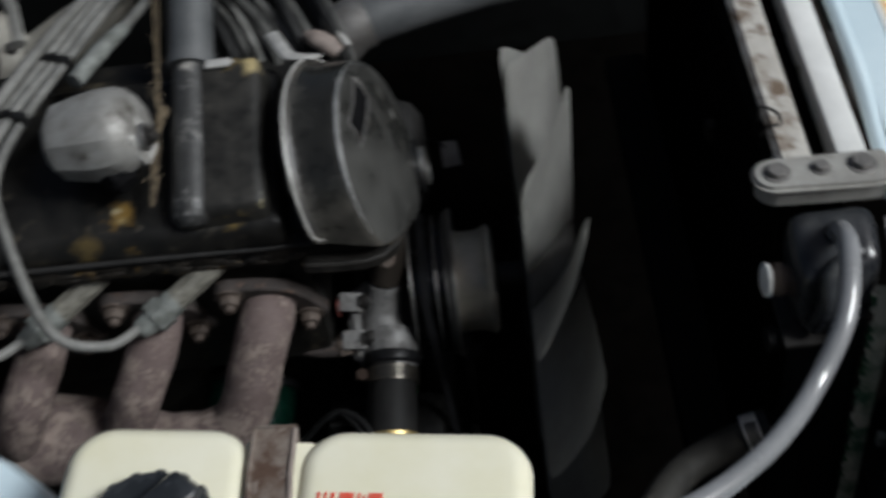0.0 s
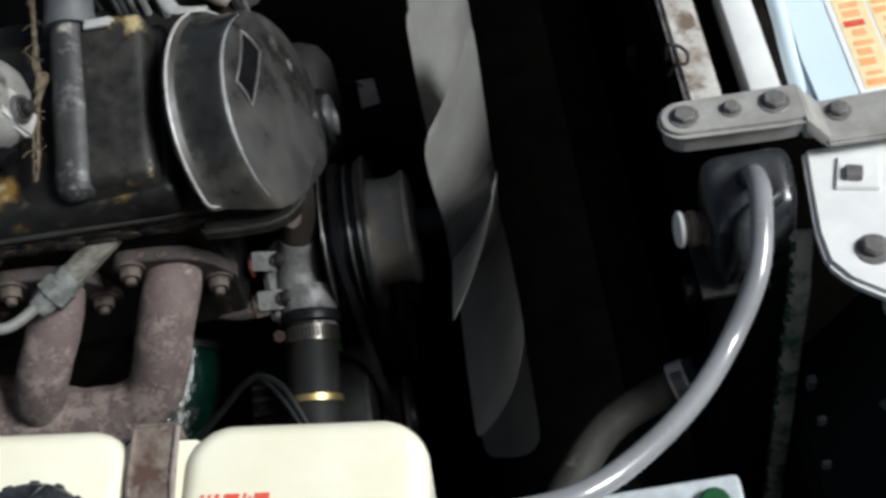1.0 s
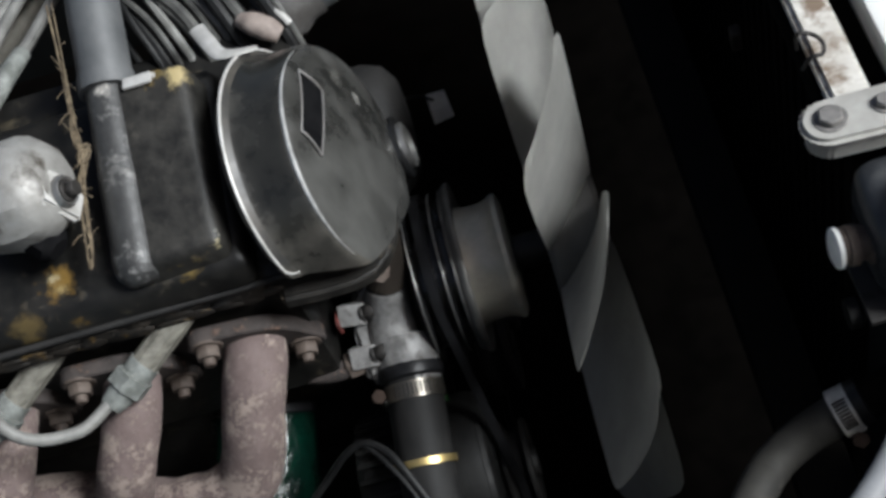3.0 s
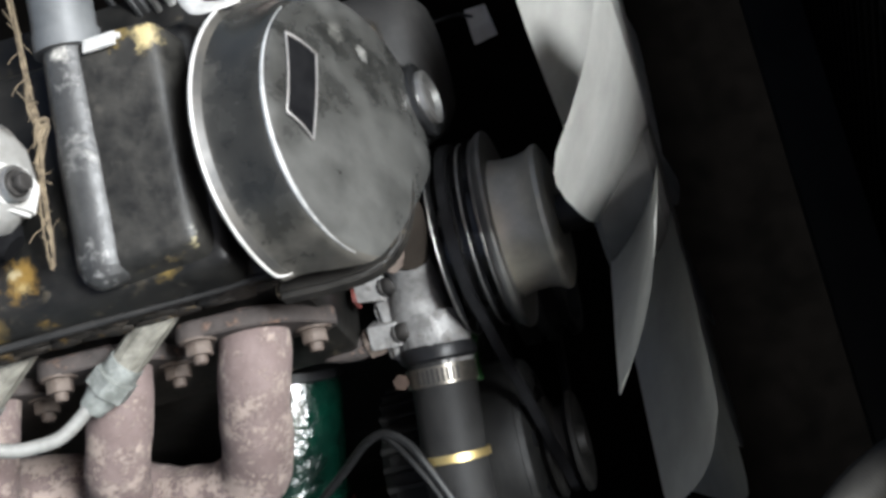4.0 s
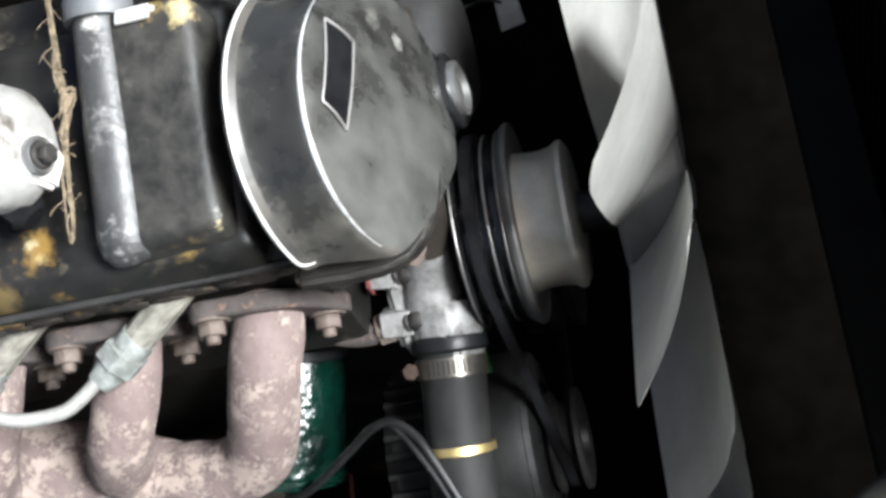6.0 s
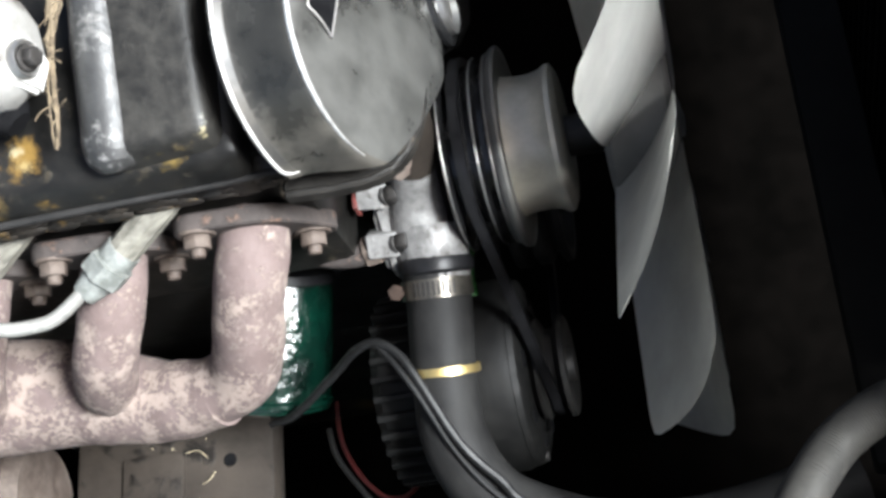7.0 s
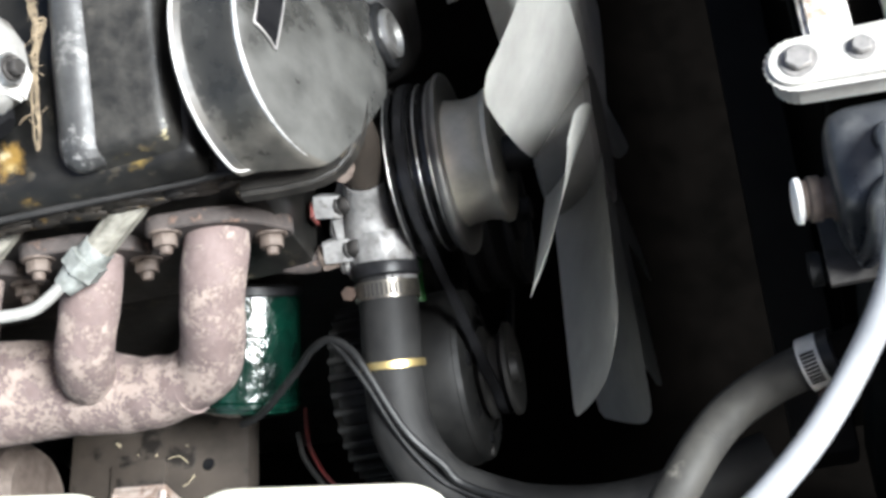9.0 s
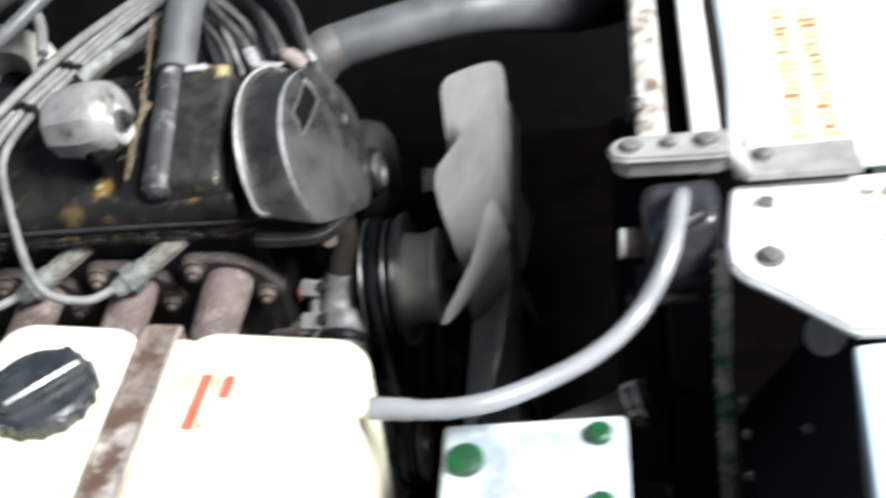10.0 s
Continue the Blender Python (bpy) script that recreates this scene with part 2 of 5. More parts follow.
BOOT = mat("boot_rubber", (0.20, 0.210, 0.198), (0.085, 0.090, 0.082), 0.6, scale=70, bump=0.6, contrast=(0.38, 0.6))
ALT_FIN = mat("alternator_fin", (0.012, 0.0117, 0.011), (0.005, 0.005, 0.0047), 0.5, 0.2, scale=60, bump=0.3, spec=0.3)
ALT_DARK = mat("alternator_dark", (0.0045, 0.0045, 0.0044), (0.011, 0.0107, 0.010), 0.5, 0.1, scale=50, bump=0.3, spec=0.2)
CARB = mat("pale_carburettor_alloy", (0.27, 0.255, 0.22), (0.13, 0.12, 0.10), 0.55, 0.1, scale=30, bump=0.4, bscale=160, spot=((0.06, 0.05, 0.04), 0.58, 40, 0.7, 0.0), soft=0.2, big=0.4)
STEM = mat("ribbed_stem", (0.20, 0.19, 0.16), (0.08, 0.075, 0.062), 0.5, scale=90, bump=0.4, stretch=(1, 1, 3))
GREEN = mat("green_filter", (0.001, 0.014, 0.0085), (0.0006, 0.005, 0.0035), 0.16, scale=45, bump=1.0, bscale=60, rough2=0.32, coat=0.9, relief=0.005)
CLAMP = mat("worn_clamp_steel", (0.17, 0.155, 0.13), (0.08, 0.074, 0.064), 0.25, 0.8, scale=90, bump=0.1)
BRASS = mat("brass", (0.62, 0.47, 0.2), (0.45, 0.34, 0.15), 0.35, 0.9, scale=80, bump=0.1)
OLD_BRASS = mat("tarnished_brass", (0.016, 0.011, 0.009), (0.036, 0.025, 0.020), 0.85, 0.0, scale=80, bump=0.4, spec=0.1)
WHITE_PAINT = mat("dirty_white_paint", (0.74, 0.74, 0.72), (0.6, 0.6, 0.58), 0.4, scale=20, bump=0.08,
                  spot=((0.18, 0.15, 0.12), 0.62, 45, 0.7, 0.0), big=0.5)
FLAKED = mat("flaked_white_rail", (0.56, 0.54, 0.50), (0.36, 0.33, 0.29), 0.45, scale=30, bump=0.15, spot=((0.15, 0.108, 0.075), 0.52, 48, 0.8, 0.0), soft=0.14, big=0.8)
RAIL_DIRT = mat("brown_rail_dirt", (0.075, 0.058, 0.046), (0.035, 0.027, 0.021), 0.8, scale=40, bump=0.4)
BLUE_PAINT = mat("pale_blue_paint", (0.66, 0.78, 0.83), (0.59, 0.72, 0.78), 0.25, scale=10, bump=0.02, coat=0.4)
STEEL_GREY = mat("weathered_bracket", (0.37, 0.36, 0.335), (0.25, 0.24, 0.22), 0.45, 0.15, scale=45, bump=0.15)
BRACKET_BOLT = mat("grey_bolt", (0.20, 0.19, 0.18), (0.11, 0.105, 0.10), 0.5, 0.3, scale=120, bump=0.2)
DARK_BOLT = mat("dark_bolt", (0.016, 0.0148, 0.0136), (0.036, 0.033, 0.031), 0.5, 0.2, scale=120, bump=0.3, spec=0.3)
# soft grey spots paint dust and sky reflections onto the dented plastic
TANK_BLACK = mat("radiator_tank_black", (0.010, 0.011, 0.014), (0.03, 0.032, 0.035), 0.2, scale=30, bump=0.6, bscale=60, rough2=0.4, spot=((0.10, 0.10, 0.097), 0.55, 35, 0.5, 0.0), soft=0.35)
# black core, taken below soot so its colour holds the shade behind the fan
CORE = mat("radiator_core_in_shade", (0.0017, 0.0015, 0.0013), (0.0042, 0.0037, 0.0031), 0.9, scale=60, bump=0.2, spec=0.04)
SHROUD = mat("dusty_shroud", (0.0085, 0.0077, 0.0066), (0.016, 0.0147, 0.0127), 0.8, scale=24, bump=0.3, bscale=120, spec=0.15)
WING_DARK = mat("dark_wing_lining", (0.009, 0.012, 0.012), (0.015, 0.018, 0.018), 0.6, scale=40, bump=0.3, bscale=150, spec=0.3)
# underseal darkened well past its own black, with the bay's shade in the colour
PANEL_BLACK = mat("underseal_in_shade", (0.0025, 0.003, 0.003), (0.005, 0.006, 0.006), 0.7, scale=40, bump=0.4, bscale=150, spec=0.2)
FOAM = mat("old_seal", (0.44, 0.41, 0.34), (0.035, 0.11, 0.06), 0.8, scale=22, bump=0.6, contrast=(0.46, 0.58))
ASPHALT = mat("asphalt", (0.05, 0.05, 0.048), (0.075, 0.072, 0.07), 0.9, scale=15, bump=0.5, bscale=300)
# almost no albedo: the deep shade under the engine is painted into the tray
BAY_SHADE = mat("bay_shade_black", (0.0008, 0.0007, 0.0006), (0.0018, 0.0015, 0.0013), 0.95, scale=25, bump=0.3, spec=0.01)
GRIME = mat("caked_oily_grime", (0.007, 0.0062, 0.0055), (0.018, 0.014, 0.010), 0.6, scale=45, bump=0.5, bscale=220, spec=0.3, spot=((0.16, 0.095, 0.022), 0.60, 24, 0.6, 0.0), soft=0.08)
GREASE = mat("greasy_casting", (0.040, 0.032, 0.0255), (0.022, 0.0175, 0.014), 0.6, scale=18, bump=0.5, bscale=150, spec=0.25, spot=((0.010, 0.008, 0.0065), 0.56, 60, 0.6, 0.0), soft=0.10, big=0.5)
RED_GASKET = mat("red_gasket", (0.15, 0.032, 0.026), (0.08, 0.022, 0.019), 0.6, scale=120, bump=0.2)
RED_WIRE = mat("red_wire", (0.11, 0.012, 0.010), (0.06, 0.010, 0.009), 0.5, scale=60, bump=0)
BLACK_WIRE = mat("black_wire", (0.004, 0.004, 0.004), (0.008, 0.008, 0.008), 0.48, scale=60, bump=0.1, spec=0.35)
WIRE_GREY = mat("dusty_grey_wire", (0.075, 0.074, 0.068), (0.030, 0.030, 0.028), 0.5, scale=60, bump=0.2)
TWINE = mat("sisal_twine", (0.17, 0.132, 0.084), (0.05, 0.037, 0.024), 0.9, scale=160, bump=0.5, bscale=600)
SCRAP = mat("dry_straw", (0.34, 0.28, 0.18), (0.20, 0.17, 0.12), 0.85, scale=300, bump=0.2)
DUCT = mat("grey_hose", (0.058, 0.061, 0.063), (0.095, 0.098, 0.100), 0.42, scale=30, bump=0.2, bscale=160)
ORANGE = mat("orange_sticker", (0.84, 0.36, 0.13), (0.82, 0.45, 0.22), 0.4, scale=60, bump=0)
YELLOW = mat("yellow_sticker", (0.86, 0.74, 0.42), (0.82, 0.60, 0.34), 0.4, scale=40, bump=0)
PAPER = mat("sticker_white", (0.8, 0.8, 0.78), (0.76, 0.75, 0.72), 0.4, scale=30, bump=0)
BATTERY = mat("battery_case", (0.62, 0.65, 0.66), (0.27, 0.31, 0.33), 0.35, scale=22, bump=0.1)
GREEN_WIRE = mat("green_sleeve", (0.005, 0.062, 0.007), (0.003, 0.036, 0.005), 0.5, scale=60, bump=0.05)
GREEN_CAP = mat("green_cap", (0.006, 0.085, 0.022), (0.012, 0.045, 0.02), 0.35, scale=60, bump=0.1)


# ---- mesh helpers ----
ORIGIN = {}


def thing(name, loc, label, category, group="", kind=""):
    ob = new(name)
    ob.location = loc
    ob.empty_display_size = 0.02
    ORIGIN[ob] = Vector(loc)
    return tagged(ob, label, category, group, kind)


def finish(bm, name, material, smooth=35):
    bmesh.ops.recalc_face_normals(bm, faces=bm.faces)
    me = bpy.data.meshes.new(name)
    bm.to_mesh(me)
    bm.free()
    me.materials.append(material)
    for p in me.polygons:
        p.use_smooth = True
    me.set_sharp_from_angle(angle=radians(smooth))
    return me


def part(name, bm, material, parent, label="", smooth=35):
    base = ORIGIN[parent]
    bm.transform(Matrix.Translation(-base))
    ob = new(name, finish(bm, name, material, smooth))
    ob.parent = parent
    ORIGIN[ob] = base
    if label:
        ob["label"] = label
    return ob


def solo(name, bm, material, label, category, loc=(0, 0, 0), group="", kind="", smooth=35):
    bm.transform(Matrix.Translation(-Vector(loc)))
    ob = new(name, finish(bm, name, material, smooth))
    ob.location = loc
    ORIGIN[ob] = Vector(loc)
    return tagged(ob, label, category, group, kind)


def frame_of(axis):
    a = Vector(axis).normalized()
    side = a.cross(Vector((0, 0, 1)) if abs(a.z) < 0.9 else Vector((1, 0, 0))).normalized()
    return a, side, a.cross(side)


def lathe(profile, centre, axis, segs=32, squash=(1.0, 1.0)):
    """A turned form: profile of (along, radius) about the axis through centre."""
    bm = bmesh.new()
    a, u, v = frame_of(axis)
    c = Vector(centre)
    rings = []
    for along, r in profile:
        if r < 1e-6:
            rings.append([bm.verts.new(c + a * along)])
        else:
            rings.append([bm.verts.new(c + a * along + (u * math.cos(k) * squash[0] + v * math.sin(k) * squash[1]) * r)
                          for k in (2 * math.pi * i / segs for i in range(segs))])
    for p, q in zip(rings, rings[1:]):
        for i in range(segs):
            j = (i + 1) % segs
            if len(p) == 1 and len(q) == 1:
                continue
            if len(p) == 1:
                bm.faces.new((p[0], q[i], q[j]))
            elif len(q) == 1:
                bm.faces.new((p[i], p[j], q[0]))
            else:
                bm.faces.new((p[i], p[j], q[j], q[i]))
    for ring in (rings[0], rings[-1]):
        if len(ring) > 1:
            bm.faces.new(ring)
    return bm


def smooth_line(points, per=8):
    pts = [Vector(p) for p in points]
    pts = [pts[0] * 2 - pts[1]] + pts + [pts[-1] * 2 - pts[-2]]
    out = []
    for a, b, c, d in zip(pts, pts[1:], pts[2:], pts[3:]):
        for i in range(per):
            t = i / per
            out.append(0.5 * (2 * b + (c - a) * t + (2 * a - 5 * b + 4 * c - d) * t * t + (3 * b - a - 3 * c + d) * t ** 3))
    return out + [pts[-2]]


def tube(points, radius, segs=16, per=8, wobble=0.0, flat=1.0, ribs=0.0):
    """A pipe along a smooth line; radius: one number, or one for each point."""
    line = smooth_line(points, per)
    n = len(line)
    radii = radius if isinstance(radius, (list, tuple)) else [radius] * len(points)
    bm = bmesh.new()
    tangent = [(line[min(i + 1, n - 1)] - line[max(i - 1, 0)]).normalized() for i in range(n)]
    _, u, _ = frame_of(tangent[0])
    rings = []
    for i, (p, t) in enumerate(zip(line, tangent)):
        u = (u - t * u.dot(t)).normalized()
        v = t.cross(u)
        s = i / per
        k = min(int(s), len(radii) - 2)
        r = radii[k] + (radii[k + 1] - radii[k]) * (s - k)
        r *= 1 + wobble * noise.noise(p * 60) + (ribs if i % 2 else 0)
        rings.append([bm.verts.new(p + (u * math.cos(w) + v * math.sin(w) * flat) * r)
                      for w in (2 * math.pi * j / segs for j in range(segs))])
    for p, q in zip(rings, rings[1:]):
        for i in range(segs):
            j = (i + 1) % segs
            bm.faces.new((p[i], p[j], q[j], q[i]))
    bm.faces.new(rings[0]), bm.faces.new(rings[-1])
    return bm


def box(lo, hi, bevel=0.0, segs=2):
    bm = bmesh.new()
    bmesh.ops.create_cube(bm, size=1)
    lo, hi = Vector(lo), Vector(hi)
    for w in bm.verts:
        w.co = Vector((lo[i] + (hi[i] - lo[i]) * (w.co[i] + 0.5) for i in range(3)))
    if bevel:
        bmesh.ops.bevel(bm, geom=bm.edges[:], offset=bevel, segments=segs, affect="EDGES", profile=0.6)
    return bm


def block(corners, bevel=0.0, segs=2):
    """A box from eight corners: the lower four round, then the upper four."""
    bm = bmesh.new()
    w = [bm.verts.new(c) for c in corners]
    for f in ((3, 2, 1, 0), (4, 5, 6, 7), (0, 1, 5, 4), (1, 2, 6, 5), (2, 3, 7, 6), (3, 0, 4, 7)):
        bm.faces.new([w[i] for i in f])
    if bevel:
        bmesh.ops.bevel(bm, geom=bm.edges[:], offset=bevel, segments=segs, affect="EDGES", profile=0.6)
    return bm


def slab(outline, thick, m=Matrix(), bevel=0.0, segs=2):
    """A plate from a flat outline in its own x, y, thick along z, laid by m."""
    bm = bmesh.new()
    low = [bm.verts.new((x, y, 0)) for x, y in outline]
    f = bm.faces.new(low)
    top = bmesh.ops.extrude_face_region(bm, geom=[f])["geom"]
    bmesh.ops.translate(bm, verts=[g for g in top if isinstance(g, bmesh.types.BMVert)], vec=(0, 0, thick))
    if bevel:
        bmesh.ops.bevel(bm, geom=bm.edges[:], offset=bevel, segments=segs, affect="EDGES")
    bm.transform(m)
    return bm


def cushion(w, h, depth, corner, edge, n=10, steps=7):
    """A moulded block about its own middle, its top at z = 0: round corners in plan, soft upper and lower edges."""
    bm = bmesh.new()
    rings = []
    levels = [(edge * (1 - math.sin(math.pi / 2 * k / steps)), -edge * (1 - math.cos(math.pi / 2 * k / steps))) for k in range(steps + 1)]
    levels = levels + [(i, -depth - z) for i, z in reversed(levels)]
    for inset, z in levels:
        rings.append([bm.verts.new((x, y, z)) for x, y in rounded(w - 2 * inset, h - 2 * inset, max(corner - inset, 0.002), n)])
    m = len(rings[0])
    for p, q in zip(rings, rings[1:]):
        for i in range(m):
            bm.faces.new((p[i], p[(i + 1) % m], q[(i + 1) % m], q[i]))
    bm.faces.new(rings[0]), bm.faces.new(rings[-1])
    return bm


def rounded(w, h, r, n=5):
    """The outline of a rectangle with round corners, about its middle."""
    out = []
    for cx, cy, a in ((w / 2 - r, h / 2 - r, 0), (r - w / 2, h / 2 - r, 90), (r - w / 2, r - h / 2, 180), (w / 2 - r, r - h / 2, 270)):
        out += [(cx + r * math.cos(radians(a + 90 * i / n)), cy + r * math.sin(radians(a + 90 * i / n))) for i in range(n + 1)]
    return out


def along(centre, axis, spin=0):
    """A pose at centre whose z runs along axis."""
    return Matrix.Translation(centre) @ Vector(axis).to_track_quat("Z", "Y").to_matrix().to_4x4() @ pose(0, 0, 0, 0, 0, spin)


def hexagon(r):
    return [(r * math.cos(radians(60 * i)), r * math.sin(radians(60 * i))) for i in range(6)]


def merge(*parts):
    out = parts[0]
    for b in parts[1:]:
        me = bpy.data.meshes.new("tmp")
        b.to_mesh(me)
        b.free()
        out.from_mesh(me)
        bpy.data.meshes.remove(me)
    return out


def hex_bolt(centre, axis, r=0.007, h=0.006, washer=1.45, stud=0.0):
    a = Vector(axis).normalized()
    c = Vector(centre)
    bits = [slab(hexagon(r), h, along(c, a, 17), 0.0007, 1)]
    if washer:
        bits.append(lathe([(-0.0016, r * washer), (-0.0002, r * washer), (0.0004, r * washer * 0.93), (0.0004, 0)], c, a, 18))
    if stud:
        bits.append(lathe([(h - 0.001, r * 0.52), (h + stud - 0.001, r * 0.5), (h + stud, r * 0.38), (h + stud, 0)], c, a, 12))
    return merge(*bits)


# ---- setting ----
g = bmesh.new()
bmesh.ops.create_grid(g, x_segments=40, y_segments=40, size=60)
solo("ground", g, ASPHALT, "dark asphalt ground under the car", "ground", kind="structure")

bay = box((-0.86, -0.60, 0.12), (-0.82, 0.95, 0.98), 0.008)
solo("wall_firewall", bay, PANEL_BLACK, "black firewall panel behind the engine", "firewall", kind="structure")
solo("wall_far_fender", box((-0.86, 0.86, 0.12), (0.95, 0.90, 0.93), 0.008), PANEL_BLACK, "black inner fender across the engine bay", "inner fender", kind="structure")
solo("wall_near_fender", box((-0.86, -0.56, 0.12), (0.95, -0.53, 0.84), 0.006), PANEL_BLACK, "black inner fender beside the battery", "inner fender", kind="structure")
solo("floor_tray", box((-0.80, -0.52, 0.16), (0.60, 0.85, 0.175), 0.003), BAY_SHADE, "splash tray under the engine, bay shade put into its black", "splash tray", kind="structure")
tower = lathe([(-0.6, 0.172), (-0.03, 0.160), (-0.010, 0.156), (-0.002, 0.150), (0.0, 0.142), (0.0, 0)], (-0.322, -0.335, 0.80), (0, 0, 1), 40)
solo("strut_tower", tower, BLUE_PAINT, "pale blue painted strut tower beside the tank", "strut tower", kind="structure")

# ---- radiator and front panel ----
rad = thing("radiator", (0.30, 0.15, 0.30), "black radiator with weathered white top rail", "radiator")
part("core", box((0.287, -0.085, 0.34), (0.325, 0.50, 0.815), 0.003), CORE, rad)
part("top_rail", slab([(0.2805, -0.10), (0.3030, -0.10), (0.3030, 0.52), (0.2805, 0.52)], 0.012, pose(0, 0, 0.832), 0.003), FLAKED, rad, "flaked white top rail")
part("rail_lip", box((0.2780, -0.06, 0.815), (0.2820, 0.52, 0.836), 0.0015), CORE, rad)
side = block([(0.281, -0.158, 0.762), (0.333, -0.154, 0.760), (0.338, -0.10, 0.76), (0.279, -0.10, 0.76),
              (0.281, -0.150, 0.812), (0.335, -0.142, 0.818), (0.3385, -0.100, 0.828), (0.279, -0.100, 0.828)], 0.014, 6)
part("lower_shroud", box((0.240, -0.14, 0.415), (0.2845, 0.50, 0.447), 0.006, 2), SHROUD, rad, "dusty dark lower shroud")
tank_side = part("side_tank", side, TANK_BLACK, rad, "glossy black plastic end tank")
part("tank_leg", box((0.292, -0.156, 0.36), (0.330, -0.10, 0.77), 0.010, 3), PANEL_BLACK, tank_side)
part("tank_foot", box((0.272, -0.162, 0.756), (0.316, -0.12, 0.7605), 0.001), DARK_BOLT, tank_side, "thin worn metal clip under the tank")
part("moulded_fold", tube([(0.291, -0.156, 0.770), (0.296, -0.158, 0.795), (0.300, -0.148, 0.815), (0.322, -0.136, 0.820)], 0.0055, 12, 6), TANK_BLACK, tank_side)
part("thermo_switch", merge(lathe([(0, 0.0125), (0.006, 0.0125), (0.007, 0.0100), (0.011, 0.0100), (0.012, 0.0115), (0.017, 0.0115), (0.018, 0.010), (0.022, 0.010), (0.022, 0)], (0.286, -0.130, 0.790), (-1, 0.0, 0.1), 20)), RUST_NUT, tank_side, "brass thermal switch")
part("switch_cap", lathe([(0.021, 0.0115), (0.0235, 0.0115), (0.0245, 0.010), (0.0245, 0)], (0.286, -0.130, 0.790), (-1, 0.0, 0.1), 24), PAPER, tank_side, "white plastic switch cap")
part("drain_plug", lathe([(0, 0.006), (0.012, 0.006), (0.014, 0.009), (0.02, 0.009), (0.021, 0)], (0.284, -0.146, 0.748), (-1, 0, 0), 16), ALT_DARK, tank_side)
part("outlet_neck", tube([(0.318, -0.140, 0.660), (0.290, -0.148, 0.651), (0.262, -0.1515, 0.642)], 0.0122), CORE, tank_side)
part("overflow_spout", lathe([(0, 0.013), (0.004, 0.013), (0.006, 0.0075), (0.02, 0.007)], (0.309, -0.118, 0.802), (0.0, -0.35, 0.95), 18), TANK_BLACK, tank_side)
part("clip", tube([(0.2765, -0.030, 0.840), (0.2765, -0.031, 0.8535), (0.284, -0.033, 0.8525), (0.2875, -0.040, 0.8522), (0.2850, -0.048, 0.8525), (0.2785, -0.049, 0.8535), (0.2745, -0.046, 0.842)], 0.0012, 8, 5), DARK_BOLT, rad, "dark spring clip")

front = thing("front_panel", (0.42, 0.0, 0.80), "pale blue front body panel in bright daylight", "body panel", kind="structure")
part("inner_rail", box((0.3215, -0.07, 0.80), (0.3425, 0.62, 0.836), 0.005), WHITE_PAINT, front, "white painted inner rail")
part("rail_shelf", box((0.2995, -0.07, 0.800), (0.3225, 0.62, 0.812), 0.002), RAIL_DIRT, front)
part("gutter", box((0.3415, -0.07, 0.79), (0.358, 0.62, 0.806), 0.002), RAIL_DIRT, front)
lip = tube([(0.356, -0.09, 0.815), (0.356, -0.04, 0.824), (0.360, 0.05, 0.826), (0.359, 0.30, 0.826), (0.356, 0.62, 0.826)], 0.006, 12)
part("rolled_lip", lip, BLUE_PAINT, front, "pale blue rolled edge")
part("slam_panel", slab([(0.360, -0.10), (0.72, -0.10), (0.72, 0.62), (0.358, 0.62), (0.362, 0.06), (0.358, -0.04)], 0.012, pose(0, 0, 0.818), 0.003), BLUE_PAINT, front)
part("corner_gusset", slab([(0.346, -0.102), (0.72, -0.102), (0.72, -0.275), (0.412, -0.262), (0.37, -0.222), (0.347, -0.203), (0.338, -0.188), (0.3375, -0.165), (0.342, -0.13)], 0.010, pose(0, 0, 0.807), 0.003), WHITE_PAINT, front)
part("gusset_plate", slab([(0.356, -0.138), (0.382, -0.144), (0.388, -0.120), (0.364, -0.114)], 0.003, pose(0, 0, 0.8165), 0.001), WHITE_PAINT, front)
part("square_nut", slab([(0.363, -0.134), (0.373, -0.137), (0.376, -0.127), (0.366, -0.124)], 0.004, pose(0, 0, 0.8195), 0.0008), BRACKET_BOLT, front)
part("gusset_bolt", hex_bolt((0.366, -0.185, 0.8175), (0, 0, 1), 0.007, 0.006, 1.6), BRACKET_BOLT, front)
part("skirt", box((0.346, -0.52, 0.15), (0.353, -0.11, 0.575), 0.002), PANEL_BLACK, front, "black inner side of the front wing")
part("arch", block([(0.3435, -0.52, 0.560), (0.430, -0.52, 0.700), (0.430, -0.11, 0.700), (0.3435, -0.11, 0.560),
                    (0.3435, -0.52, 0.566), (0.430, -0.52, 0.706), (0.430, -0.11, 0.706), (0.3435, -0.11, 0.566)]), WING_DARK, front)
part("wing_top", block([(0.418, -0.60, 0.60), (0.72, -0.60, 0.60), (0.72, -0.278, 0.60), (0.426, -0.278, 0.60),
                        (0.391, -0.60, 0.815), (0.72, -0.60, 0.83), (0.72, -0.270, 0.83), (0.408, -0.270, 0.815)], 0.006, 3), BLUE_PAINT, front, "pale blue wing edge")
seal_line = smooth_line([(0.3365, -0.146, 0.793), (0.3345, -0.158, 0.776), (0.333, -0.164, 0.74), (0.332, -0.166, 0.70), (0.331, -0.170, 0.60), (0.329, -0.176, 0.45)], 10)
part("seal", tube(seal_line, 0.0062, 8, 1, wobble=0.12, flat=0.35), FOAM, front, "frayed green and tan foam seal strip")
rng = random.Random(12)
